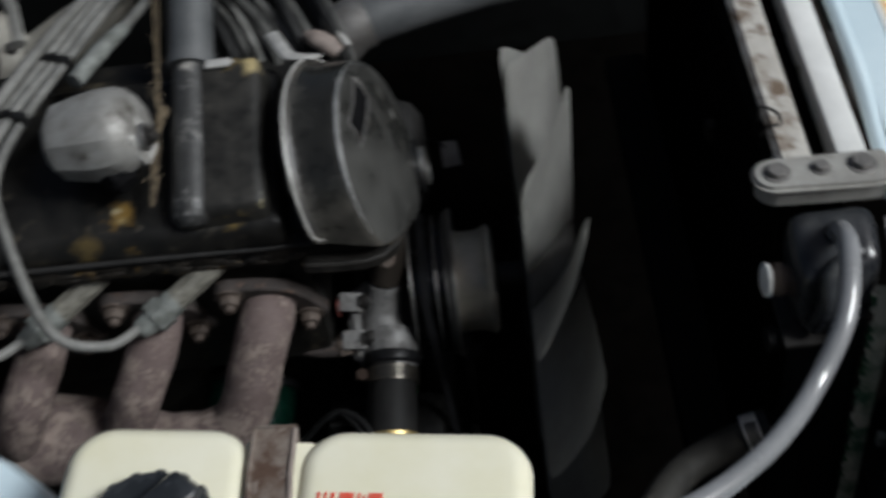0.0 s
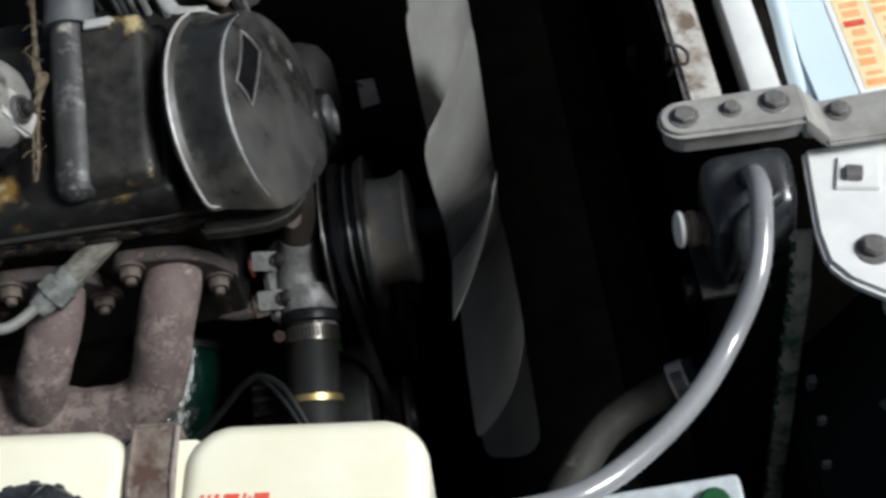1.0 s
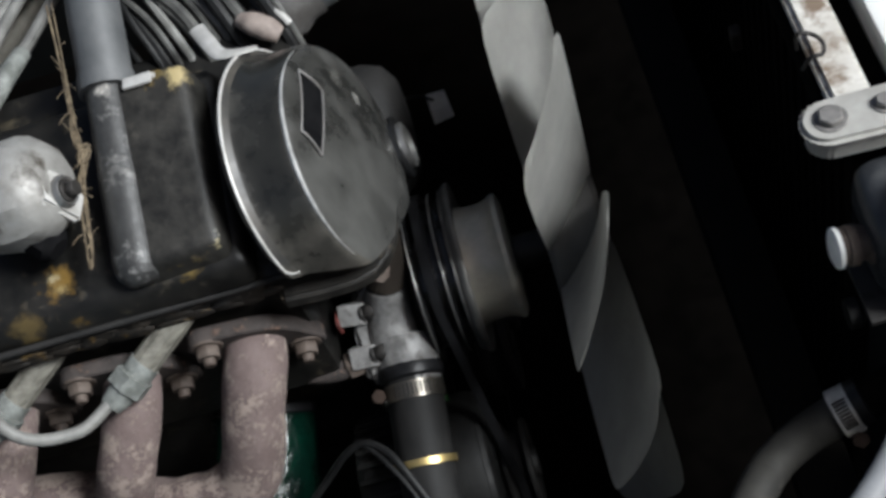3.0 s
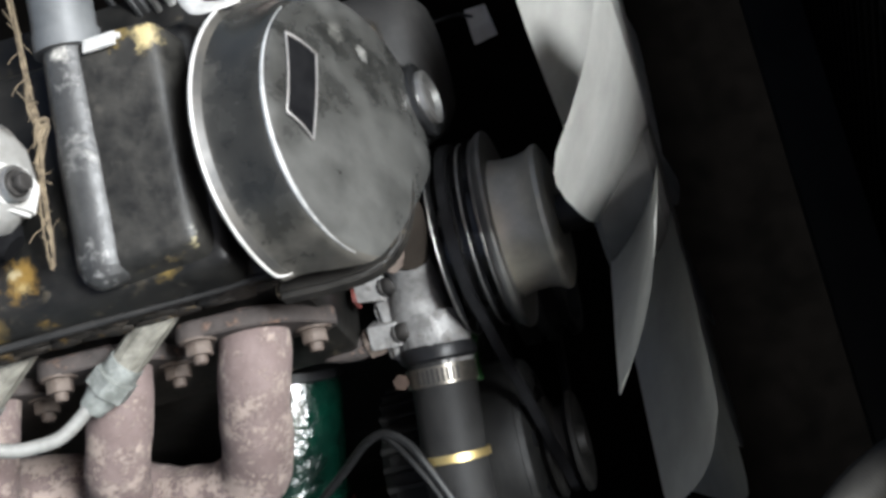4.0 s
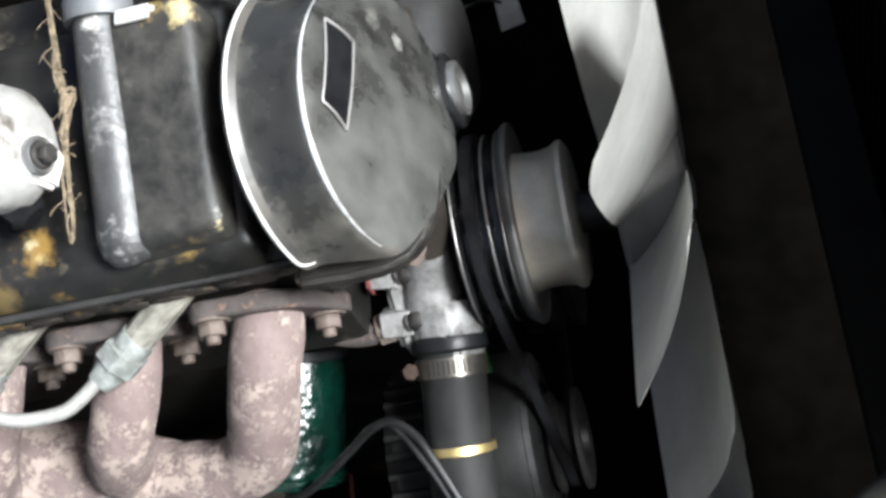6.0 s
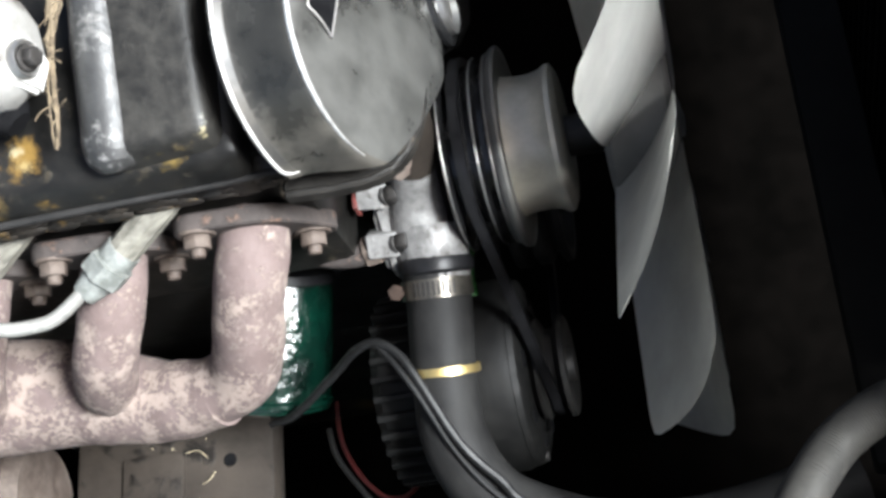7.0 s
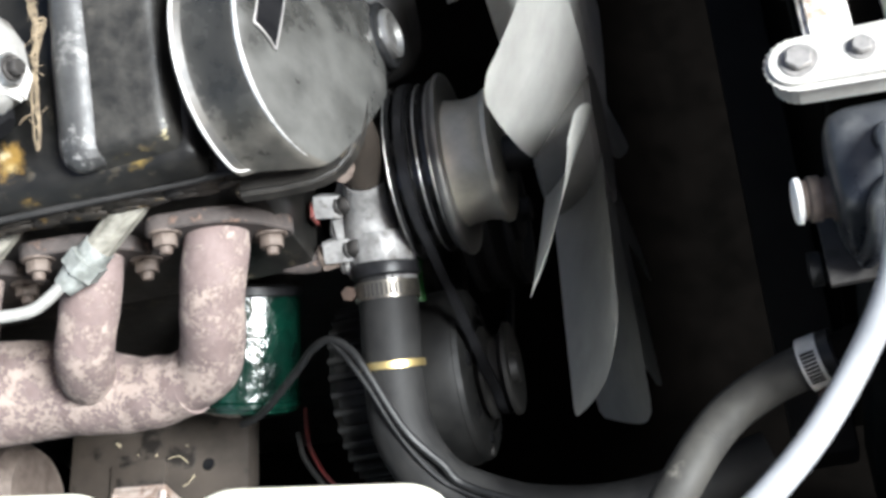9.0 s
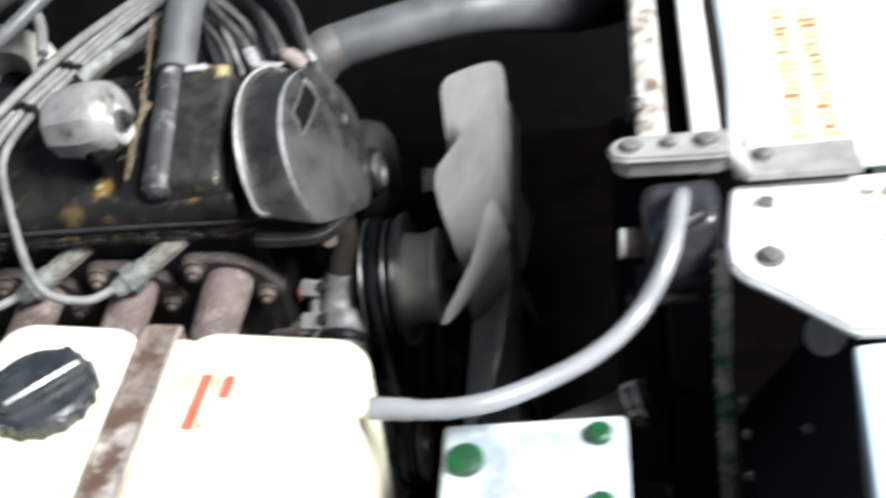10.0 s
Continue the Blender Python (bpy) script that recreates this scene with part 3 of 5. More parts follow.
for k in range(3, len(seal_line) - 2):
    if rng.random() < 0.8:
        c = seal_line[k] + Vector((-0.0055, 0.0015, rng.uniform(-0.003, 0.003)))
        r = rng.uniform(0.0016, 0.0034)
        part("bead", lathe([(-r, 0), (-r * 0.6, r * 0.8), (0, r), (r * 0.7, r * 0.7), (r, 0)], c, (rng.uniform(-1, 1), 0.4, 1), 8), GREEN_CAP if k % 3 else FOAM, front)
for y, z, k in ((-0.178, 0.66, 0.006), (-0.205, 0.655, 0.004), (-0.225, 0.63, 0.004)):
    part("clip", box((0.341, y - k * 0.5, z - k), (0.347, y + k * 0.5, z + k), 0.001), BOOT, front)
part("plug", lathe([(0, 0.017), (0.003, 0.017), (0.004, 0.013), (0.004, 0)], (0.409, -0.160, 0.712), (-0.5, -0.5, 0.7), 20), STEEL_GREY, front)
part("paint_chip", slab([(-0.006, -0.003), (0.004, -0.004), (0.007, 0.001), (0.002, 0.004), (-0.005, 0.003)], 0.001, along((0.391, -0.199, 0.650), (-0.6, 0.0, 0.8), 30)), BOOT, front)

st = thing("warning_sticker", (0.442, 0.04, 0.8305), "white sticker with faded orange, yellow and red printed rows", "sticker")
part("sheet", box((0.388, -0.085, 0.8302), (0.582, 0.14, 0.8308)), PAPER, st)
for x0 in (0.392, 0.414):
    part("yellow_field", box((x0, -0.075, 0.8308), (x0 + 0.020, 0.11, 0.8311)), YELLOW, st)
rng = random.Random(21)
for i in range(21):
    y = -0.073 + i * 0.0086
    for x0 in (0.3935, 0.4155):
        w0, w1 = rng.uniform(0.0, 0.005), rng.uniform(0.011, 0.017)
        part("print_bar", box((x0 + w0, y, 0.8311), (x0 + w1, y + rng.uniform(0.003, 0.006), 0.8314)), RED_INK if rng.random() < 0.3 else ORANGE, st)

br = thing("support_bracket", (0.30, -0.093, 0.84), "grey pressed steel bracket bolted across radiator and front panel", "bracket")
outline = [(0.2735 + 0.0150 * math.cos(radians(a)), -0.089 + 0.0150 * math.sin(radians(a))) for a in range(90, 271, 15)]
outline += [(0.300, -0.1055), (0.335, -0.1075), (0.349, -0.1065), (0.349, -0.076), (0.335, -0.075), (0.300, -0.0745)]
part("strap", slab(outline, 0.006, pose(0, 0, 0.844), 0.0026, 4), STEEL_GREY, br)
part("flange", slab([(0.300 + (x - 0.300) * 0.92, -0.090 + (y + 0.090) * 0.82) for x, y in outline], 0.0165, pose(0, 0, 0.829), 0.003, 3), STEEL_GREY, br)
part("step", block([(0.345, -0.107, 0.838), (0.360, -0.110, 0.822), (0.360, -0.078, 0.822), (0.345, -0.078, 0.838),
                    (0.345, -0.107, 0.851), (0.362, -0.110, 0.830), (0.362, -0.078, 0.830), (0.345, -0.078, 0.851)], 0.002), STEEL_GREY, br)
part("foot", slab([(0.358, -0.113), (0.44, -0.115), (0.44, -0.076), (0.358, -0.077)], 0.005, pose(0, 0, 0.826), 0.0015), STEEL_GREY, br)
for x, z, r in ((0.275, 0.8505, 0.0075), (0.3035, 0.8505, 0.0055), (0.330, 0.8505, 0.0078), (0.371, 0.832, 0.0065)):
    part("bolt", hex_bolt((x, -0.089, z), (0, 0, 1), r * 0.92, 0.004, 1.35), BRACKET_BOLT, br)

# ---- engine ----
eng = thing("engine", (-0.15, 0.10, 0.20), "oily black engine block and cylinder head", "engine")
part("cylinder_head", box((-0.47, -0.004, 0.60), (-0.052, 0.17, 0.758), 0.006), OILY_BLACK, eng)
part("block", box((-0.47, 0.03, 0.30), (-0.05, 0.20, 0.60), 0.008), OILY_BLACK, eng)
part("front_plate", box((-0.03, 0.05, 0.32), (-0.012, 0.17, 0.70), 0.004), OILY_BLACK, eng)
part("sump", box((-0.45, 0.03, 0.20), (-0.05, 0.19, 0.30), 0.015), OILY_BLACK, eng)
part("mount", merge(box((-0.34, -0.16, 0.40), (-0.179, 0.02, 0.425), 0.006), box((-0.30, -0.10, 0.420), (-0.25, -0.05, 0.4285), 0.003)), GREASE, eng, "greasy brown engine mount plate")

part("mount_groove", tube([(-0.262, -0.124, 0.4245), (-0.245, -0.131, 0.4245), (-0.226, -0.130, 0.4245), (-0.212, -0.121, 0.4245)], 0.0022, 8, 6), RUST_FLANGE, eng)
for x, y, r in ((-0.214, -0.062, 0.0055), (-0.190, -0.120, 0.003), (-0.222, -0.100, 0.003)):
    part("mount_hole", lathe([(0, 0), (0, r), (0.0008, r * 0.9), (0.0008, 0)], (x, y, 0.4247), (0, 0, 1), 16), BADGE, eng)
vc = thing("valve_cover", (-0.20, 0.05, 0.735), "black pressed steel valve cover with oily stains", "valve cover")
part("flange", block([(-0.47, -0.030, 0.757), (-0.012, -0.012, 0.735), (-0.012, 0.16, 0.775), (-0.47, 0.16, 0.785),
                      (-0.47, -0.030, 0.774), (-0.012, -0.012, 0.748), (-0.012, 0.16, 0.795), (-0.47, 0.16, 0.802)], 0.003), OILY_BLACK, vc)
part("body", block([(-0.46, -0.020, 0.765), (-0.060, -0.020, 0.755), (-0.060, 0.13, 0.79), (-0.46, 0.13, 0.79),
                    (-0.46, -0.014, 0.784), (-0.064, -0.014, 0.778), (-0.064, 0.12, 0.812), (-0.46, 0.12, 0.812)], 0.008, 3), OILY_BLACK, vc)
part("raised_hump", block([(-0.143, -0.0135, 0.764), (-0.068, -0.0095, 0.764), (-0.066, 0.114, 0.80), (-0.142, 0.114, 0.80),
                           (-0.140, -0.0130, 0.797), (-0.073, -0.0100, 0.795), (-0.073, 0.110, 0.836), (-0.138, 0.110, 0.838)], 0.010, 6), ROCKER_BLACK, vc)
part("breather_ridge", tube([(-0.1290, -0.0140, 0.7815), (-0.1290, -0.0125, 0.7825), (-0.1289, -0.0092, 0.7843), (-0.1288, -0.0045, 0.7864), (-0.1286, 0.0015, 0.7890), (-0.1282, 0.012, 0.7930), (-0.1280, 0.05, 0.8065), (-0.1275, 0.09, 0.8210), (-0.127, 0.125, 0.833)], [0.0050, 0.0100, 0.0138, 0.0155, 0.0162, 0.0160, 0.0152, 0.0142, 0.0135], 24, 8, wobble=0.02), WORN_BLACK, vc, "worn grey pressed ridge")
part("gasket_tab", merge(box((-0.113, 0.102, 0.827), (-0.092, 0.1055, 0.8355), 0.001), box((-0.113, 0.097, 0.8350), (-0.094, 0.1055, 0.8375), 0.0008)), WORN_RIM, vc, "bright bent metal tab")
part("rail_lip", tube([(-0.46, -0.0300, 0.7735), (-0.30, -0.0240, 0.7660), (-0.16, -0.0190, 0.7585), (-0.08, -0.0155, 0.7530), (-0.025, -0.0130, 0.7495)], [0.0022, 0.0022, 0.0024, 0.0026, 0.0016], 10, 8, wobble=0.12), LOBE, vc, "worn dusty lip of the rail")
tc = thing("timing_cover", (-0.01, 0.072, 0.735), "glossy black domed timing cover with a bare steel rim", "timing cover")
TC, TA = Vector((-0.0261, 0.0556, 0.758)), Vector((1, -0.138, 0.3065)).normalized()
_, TU, TV = frame_of(TA)
prof = [(-0.006, 0.0), (-0.006, 0.0820), (-0.001, 0.0856), (0.001, 0.0851), (0.0035, 0.0823), (0.007, 0.0801), (0.014, 0.0786), (0.024, 0.0774), (0.0310, 0.0766), (0.0342, 0.0760), (0.0366, 0.0748),
        (0.0382, 0.0730), (0.0393, 0.0708), (0.0405, 0.0660), (0.0417, 0.0595), (0.0428, 0.0525), (0.0438, 0.0450), (0.0452, 0.030), (0.0460, 0.015), (0.0462, 0.0)]


def arch(bm):
    """The upper part of a turned form, cut off at the sealing flange."""
    bmesh.ops.bisect_plane(bm, geom=bm.verts[:] + bm.edges[:] + bm.faces[:], plane_co=(-0.0399, -0.0284, 0.7651), plane_no=(-0.275, -0.43, -0.86), clear_outer=True)
    return bm


def on_cover(along_axis, angle, lift=0.0):
    """A point on the timing cover, by its height over the rim and its angle about the axis."""
    r = float(np.interp(along_axis, [p[0] for p in prof], [p[1] for p in prof])) + lift
    return TC + TA * along_axis + (TU * math.cos(radians(angle)) + TV * math.sin(radians(angle))) * r


part("band", arch(lathe(prof[:12] + [(0.0380, 0.0)], TC, TA, 128)), BLACK_PAINT, tc, "glossy black band")
part("flare", arch(lathe([(0.0004, 0.0857), (0.0026, 0.0836), (0.0042, 0.0822), (0.0042, 0.078), (0.0004, 0.078)], TC, TA, 128)), FLARE, tc, "dusty cream flare inside the rim")
part("face", arch(lathe([(0.0375, 0.0)] + prof[11:], TC, TA, 128)), DUSTY_BLACK, tc, "dusty grey-black domed face")
curl = [on_cover(0.0, a, 0.0004) for a in range(-196, -11, 8)] + [on_cover(0.0006, -8.6, 0.0002), on_cover(0.0026, -5.8, -0.0002), on_cover(0.0058, -3.6, -0.0010)]
part("rim", tube(curl, [0.0012] * 22 + [0.0011, 0.0010, 0.0009, 0.0007, 0.0004], 10, 4), WORN_RIM, tc, "bare steel rolled rim")
# tapered bright line: worn edge plus the highlight along the glossy fillet
arc = [on_cover(0.0372, 4 - 4.4 * k, 0.0) for k in range(30)]
part("shoulder_edge", tube(arc, [0.0003 + 0.0013 * math.sin(math.pi * (k / 29) ** 0.85) ** 1.3 for k in range(30)], 10, 3), SHOULDER, tc, "worn shoulder line with the sky highlight painted in")

badge = [(0.0404, -110.9), (0.0437, -116.1), (0.0431, -52.7), (0.0411, -69.3)]
line = []
for (x0, y0), (x1, y1) in zip(badge, badge[1:] + badge[:1]):
    p0, p1 = on_cover(x0, y0, 0.0), on_cover(x1, y1, 0.0)
    line += [p0.lerp(p1, k / 8) + TA * (0.0008 + 0.0012 * math.sin(math.pi * k / 8)) for k in range(8)]
bdg = part("badge_frame", tube(line + [line[0]], 0.0008, 8, 2), DULL_STEEL, tc, "worn raised badge outline")
bm = bmesh.new()
grid = []
corner = [on_cover(*b) for b in badge]
for i in range(5):
    row = []
    for j in range(13):
        u, v = i / 4, j / 12
        at = corner[0].lerp(corner[1], u).lerp(corner[3].lerp(corner[2], u), v)
        row.append(bm.verts.new(at + TA * (0.0004 + 0.0014 * math.sin(math.pi * v) + 0.0006 * math.sin(math.pi * u))))
    grid.append(row)
for p, q in zip(grid, grid[1:]):
    for k in range(12):
        bm.faces.new((p[k], p[k + 1], q[k + 1], q[k]))
part("badge_plate", bm, BADGE, bdg)
BC, BA = Vector((0.0175, 0.0965, 0.7040)), Vector((1, 0.03, 0.12)).normalized()
part("boss", lathe([(-0.04, 0.042), (-0.014, 0.0340), (-0.009, 0.0300), (-0.006, 0.0275), (0.000, 0.0262), (0.010, 0.0255), (0.0125, 0.0245), (0.0135, 0.0215), (0.0155, 0.0212), (0.0165, 0.0228), (0.0190, 0.0226), (0.0202, 0.0205), (0.0205, 0.018), (0.0205, 0.0)], BC, BA, 48), PULLEY_GLOSS, tc)
part("boss_ring", lathe([(0.0195, 0.0168), (0.0235, 0.0165), (0.0245, 0.0138), (0.0212, 0.0108), (0.0212, 0)], BC, BA, 36), BARE_STEEL, tc, "worn metal ring in the boss")
part("foot_flange", slab([(-0.058, -0.0215), (-0.03, -0.0215), (-0.008, -0.0195), (0.006, -0.0140), (0.015, -0.004), (0.022, 0.012), (0.026, 0.03), (0.026, 0.11), (0.018, 0.15), (-0.058, 0.165)], 0.013, pose(0, 0, 0.7175, 0, 6, 0), 0.003, 3), LEDGE, tc, "oily black sealing flange")
part("skirt", lathe([(-0.004, 0.0), (-0.004, 0.070), (0.030, 0.068), (0.038, 0.062), (0.0385, 0.0)], TC, TA, 64), LEDGE, tc, "oily black lower skirt")
part("cover_bolt", hex_bolt((0.004, -0.0020, 0.712), (0.25, -0.85, 0.5), 0.0066, 0.009, 1.25), RUST_NUT, tc)
part("lower_lobe", lathe([(-0.03, 0.052), (0.020, 0.052), (0.034, 0.047), (0.042, 0.036), (0.044, 0.015), (0.044, 0)], (-0.004, 0.156, 0.66), (1, 0, 0), 48), LOBE, tc, "dusty brown lobe of the cover")

# ---- exhaust manifold ----
ex = thing("exhaust_manifold", (-0.22, -0.08, 0.58), "burnt pinkish cast iron exhaust manifold with flaking scale", "exhaust manifold")
for i in range(4):
    x = -0.092 - 0.0895 * i
    if i == 0:
        line = [(x - 0.001, 0.012, 0.684), (x - 0.001, -0.018, 0.681), (-0.098, -0.034, 0.674), (-0.106, -0.050, 0.658), (-0.116, -0.064, 0.634), (-0.132, -0.073, 0.613), (-0.172, -0.077, 0.599)]
    else:
        line = [(x + 0.003, 0.012, 0.684), (x + 0.001, -0.022, 0.682), (x - 0.005, -0.043, 0.673), (x - 0.017, -0.061, 0.655), (x - 0.030, -0.066, 0.628), (x - 0.036, -0.062, 0.605)]
    part("runner", tube(line, 0.0214 if i == 0 else 0.0196, 28, 8, wobble=0.05), RUST_MANIFOLD, ex)
    e1, nn = Vector((0.055, 0.0, -0.043)).normalized(), Vector((0, -0.97, -0.24)).normalized()
    e1 = (e1 - nn * e1.dot(nn)).normalized()
    m = Matrix((e1, nn.cross(e1), nn)).transposed().to_4x4()
    m.translation = Vector((x + 0.002, -0.002, 0.684))
    eye = [(0.036 * sx + 0.013 * math.cos(radians(a)), 0.013 * math.sin(radians(a))) for sx, a0 in ((1, -60), (-1, 120)) for a in range(a0, a0 + 121, 20)]
    waist = eye[:7] + [(0.020, 0.024), (0.0, 0.030), (-0.020, 0.024)] + eye[7:] + [(-0.020, -0.024), (0.0, -0.030), (0.020, -0.024)]
    part("port_flange", slab(waist, 0.011, m, 0.0012, 1), RUST_FLANGE, ex)
part("collector", tube([(-0.142, -0.077, 0.607), (-0.19, -0.072, 0.594), (-0.25, -0.056, 0.590), (-0.30, -0.050, 0.588), (-0.37, -0.045, 0.582), (-0.46, -0.04, 0.57)], [0.021, 0.0265, 0.034, 0.039, 0.041, 0.041], 28, 8, wobble=0.04), RUST_MANIFOLD, ex)
for i in range(4):
    for dx, dz in ((-0.026, 0.02), (0.029, -0.023)):
        part("nut", hex_bolt((-0.092 - 0.0895 * i + dx, -0.0145 - dz * 0.24, 0.685 + dz), (0, -0.97, -0.24), 0.0085, 0.008, 1.3, 0.005), RUST_NUT, ex)

# ---- water outlet, hoses ----
wo = thing("water_outlet", (-0.01, 0.02, 0.60), "grey cast aluminium water outlet with two dark bolts", "water outlet")
WM = Matrix(((1, 0, 0), (0, 0.8, 0.6), (0, -0.6, 0.8))).inverted().to_4x4()
WM.translation = Vector((-0.01, 0.0, 0.612))
part("body", slab([(-0.026, -0.021), (-0.010, -0.026), (0.014, -0.026), (0.017, -0.004), (0.016, 0.016), (0.016, 0.040), (0.008, 0.052), (-0.010, 0.050), (-0.022, 0.036), (-0.028, 0.020)], 0.040, WM @ pose(0, 0, -0.042), 0.004, 3), CAST_ALU, wo)
part("mount_foot", slab(rounded(0.05, 0.07, 0.01), 0.03, WM @ pose(-0.004, 0.012, -0.072), 0.003), CAST_ALU, wo)
part("spigot", tube([(-0.005, 0.01, 0.603), (-0.006, -0.02, 0.592), (-0.007, -0.03, 0.588)], [0.023, 0.021, 0.0195], 20), CAST_ALU, wo)
for v, tilt in ((0.0275, 8), (-0.002, 4)):
    lug = box((-0.034, -0.0078, -0.016), (-0.014, 0.0078, 0.0045), 0.0016, 2)
    lug.transform(WM @ pose(0.0, v, 0.0, 0, 0, -tilt))
    part("lug", lug, CAST_ALU, wo)
    at = WM @ pose(0.0, v, 0.0, 0, 0, -tilt) @ Vector((-0.0145, 0.0005, 0.0))
    part("bolt", hex_bolt(at, (0.95, -0.12, 0.28), 0.0076, 0.009, 1.0, 0.0 if v > 0 else 0.005), DARK_BOLT, wo)
part("throat", tube([(-0.0085, -0.012, 0.594), (-0.0110, 0.004, 0.598), (-0.0110, 0.016, 0.610), (-0.0085, 0.026, 0.624), (-0.0045, 0.033, 0.642)], [0.0200, 0.0205, 0.0190, 0.0165, 0.0140], 24, 8, wobble=0.03), CAST_ALU, wo)
part("upper_neck", tube([(0.008, 0.046, 0.70), (0.005, 0.041, 0.672), (-0.0035, 0.034, 0.645)], [0.011, 0.012, 0.0138], 18), GREASE, wo, "greasy dark neck")
part("gasket", box((-0.0462, 0.017, 0.622), (-0.0435, 0.030, 0.634), 0.0008), RED_GASKET, wo, "squeezed red gasket")
hose_line = [(-0.006, -0.008, 0.597), (-0.008, -0.04, 0.584), (-0.012, -0.08, 0.568), (-0.012, -0.115, 0.549), (0.004, -0.146, 0.528), (0.036, -0.163, 0.515), (0.070, -0.173, 0.508), (0.12, -0.178, 0.508), (0.17, -0.172, 0.508), (0.225, -0.158, 0.505)]
rh = thing("radiator_hose", (0, -0.05, 0.57), "dull black rubber radiator hose from water outlet to radiator", "hose")
part("tube", tube(hose_line, [0.0212, 0.0205, 0.0205, 0.021, 0.0215, 0.021, 0.0205, 0.020, 0.020, 0.020], 24, 10, wobble=0.02), RUBBER, rh)
part("end_lip", lathe([(-0.005, 0.020), (-0.005, 0.0235), (-0.002, 0.0245), (0.003, 0.0242), (0.005, 0.0225)], (-0.0060, -0.0135, 0.595), (-0.05, -0.92, -0.37), 36), BELT, rh, "dark swollen hose end")
rb_h = thing("ribbed_hose", (0.20, -0.18, 0.645), "dusty grey spiral-ribbed hose from the radiator neck", "hose")
part("tube", tube([(0.272, -0.150, 0.645), (0.256, -0.152, 0.640), (0.234, -0.157, 0.634), (0.212, -0.170, 0.638), (0.195, -0.189, 0.648), (0.178, -0.213, 0.655), (0.160, -0.238, 0.650), (0.146, -0.262, 0.628), (0.138, -0.284, 0.590)], [0.0128, 0.0128, 0.0126, 0.0122, 0.0122, 0.0122, 0.0122, 0.0122, 0.0122], 24, 26, ribs=0.03), RIBBED, rb_h)
part("end_lip", lathe([(-0.005, 0.0128), (-0.005, 0.0150), (0.004, 0.0150), (0.005, 0.0128)], (0.2695, -0.150, 0.6445), (0.93, 0.1, 0.28), 32), BELT, rb_h, "dark swollen hose end")


def hose_clamp(at, axis, r, name_label, turn=1, steel=CLAMP):
    ob = thing("hose_clamp", at, name_label, "hose clamp", "hose clamps")
    part("band", lathe([(-0.006, r), (-0.006, r + 0.0015), (0.006, r + 0.0015), (0.006, r)], at, axis, 40), steel, ob)
    a, u, v = frame_of(axis)
    up = (Vector((0.1, -0.5, 0.85)) - a * a.dot(Vector((0.1, -0.5, 0.85)))).normalized()
    for k in range(-4, 5):
        d = Matrix.Rotation(radians(k * 8), 3, a) @ up
        sl = box((-0.0042, -0.0008, 0), (0.0042, 0.0008, 0.0012))
        z = d
        y = z.cross(a)
        m = Matrix((a, y, z)).transposed().to_4x4()
        m.translation = Vector(at) + d * (r + 0.0008)
        sl.transform(m)
        part("slot", sl, DARK_BOLT, ob)
    d = Matrix.Rotation(radians(75 * turn), 3, a) @ up
    part("screw", merge(lathe([(-0.008, 0.003), (0.003, 0.003), (0.0035, 0.0052), (0.007, 0.0052), (0.0075, 0)], Vector(at) + d * (r + 0.006), a.cross(d) * -turn, 6)), OLD_BRASS, ob)
    return ob


hose_clamp((-0.0072, -0.026, 0.5895), (-0.05, -0.92, -0.37), 0.0210, "bright slotted steel hose clamp on the black hose")
hose_clamp((0.2610, -0.1515, 0.6420), (0.93, 0.1, 0.28), 0.0145, "bright slotted steel clamp at the radiator neck", 1, WORN_RIM)
solo("brass_ring", lathe([(-0.0025, 0.021), (-0.0025, 0.0228), (0.0025, 0.0228), (0.0025, 0.021)], (-0.0115, -0.073, 0.571), (-0.06, -0.91, -0.4), 32), BRASS, "thin brass band round the black hose", "band", (-0.005, -0.073, 0.571))

hp = thing("heater_pipe", (-0.06, 0.004, 0.605), "dark rusty pipe between manifold flange and water outlet", "pipe")
part("tube", tube([(-0.115, 0.02, 0.612), (-0.082, 0.005, 0.605), (-0.060, 0.000, 0.603), (-0.040, 0.002, 0.604), (-0.022, 0.012, 0.606)], 0.0075, 14, 6, wobble=0.05), RUST_FLANGE, hp)
part("nut", lathe([(-0.005, 0.0105), (0.005, 0.0105), (0.006, 0.008)], (-0.043, 0.0015, 0.604), (1, 0.1, 0.05), 6), RUST_NUT, hp)

# ---- pump pulley, fan, alternator ----
AX = (0.0, 0.053, 0.607)
pp = thing("pump_pulley", (0.05, 0.053, 0.607), "grey steel double pump pulley with hub", "pulley")
part("rim", lathe([(0.016, 0.0), (0.016, 0.058), (0.0172, 0.0605), (0.0188, 0.0605), (0.0215, 0.054), (0.0355, 0.054), (0.0368, 0.0590), (0.0400, 0.0590), (0.0412, 0.0545), (0.0445, 0.0545), (0.0460, 0.0595), (0.0475, 0.0600), (0.0475, 0.0)], AX, (1, 0, 0), 72), PULLEY_GLOSS, pp, "glossy black grooved rim")
for x, r in ((0.0180, 0.0606), (0.0384, 0.0592), (0.0468, 0.0601)):
    part("ridge", lathe([(-0.0009, r - 0.002), (-0.0007, r), (0.0, r + 0.0004), (0.0007, r), (0.0009, r - 0.002)], (x, AX[1], AX[2]), (1, 0, 0), 72), BARE_STEEL, pp, "bright worn groove edge")
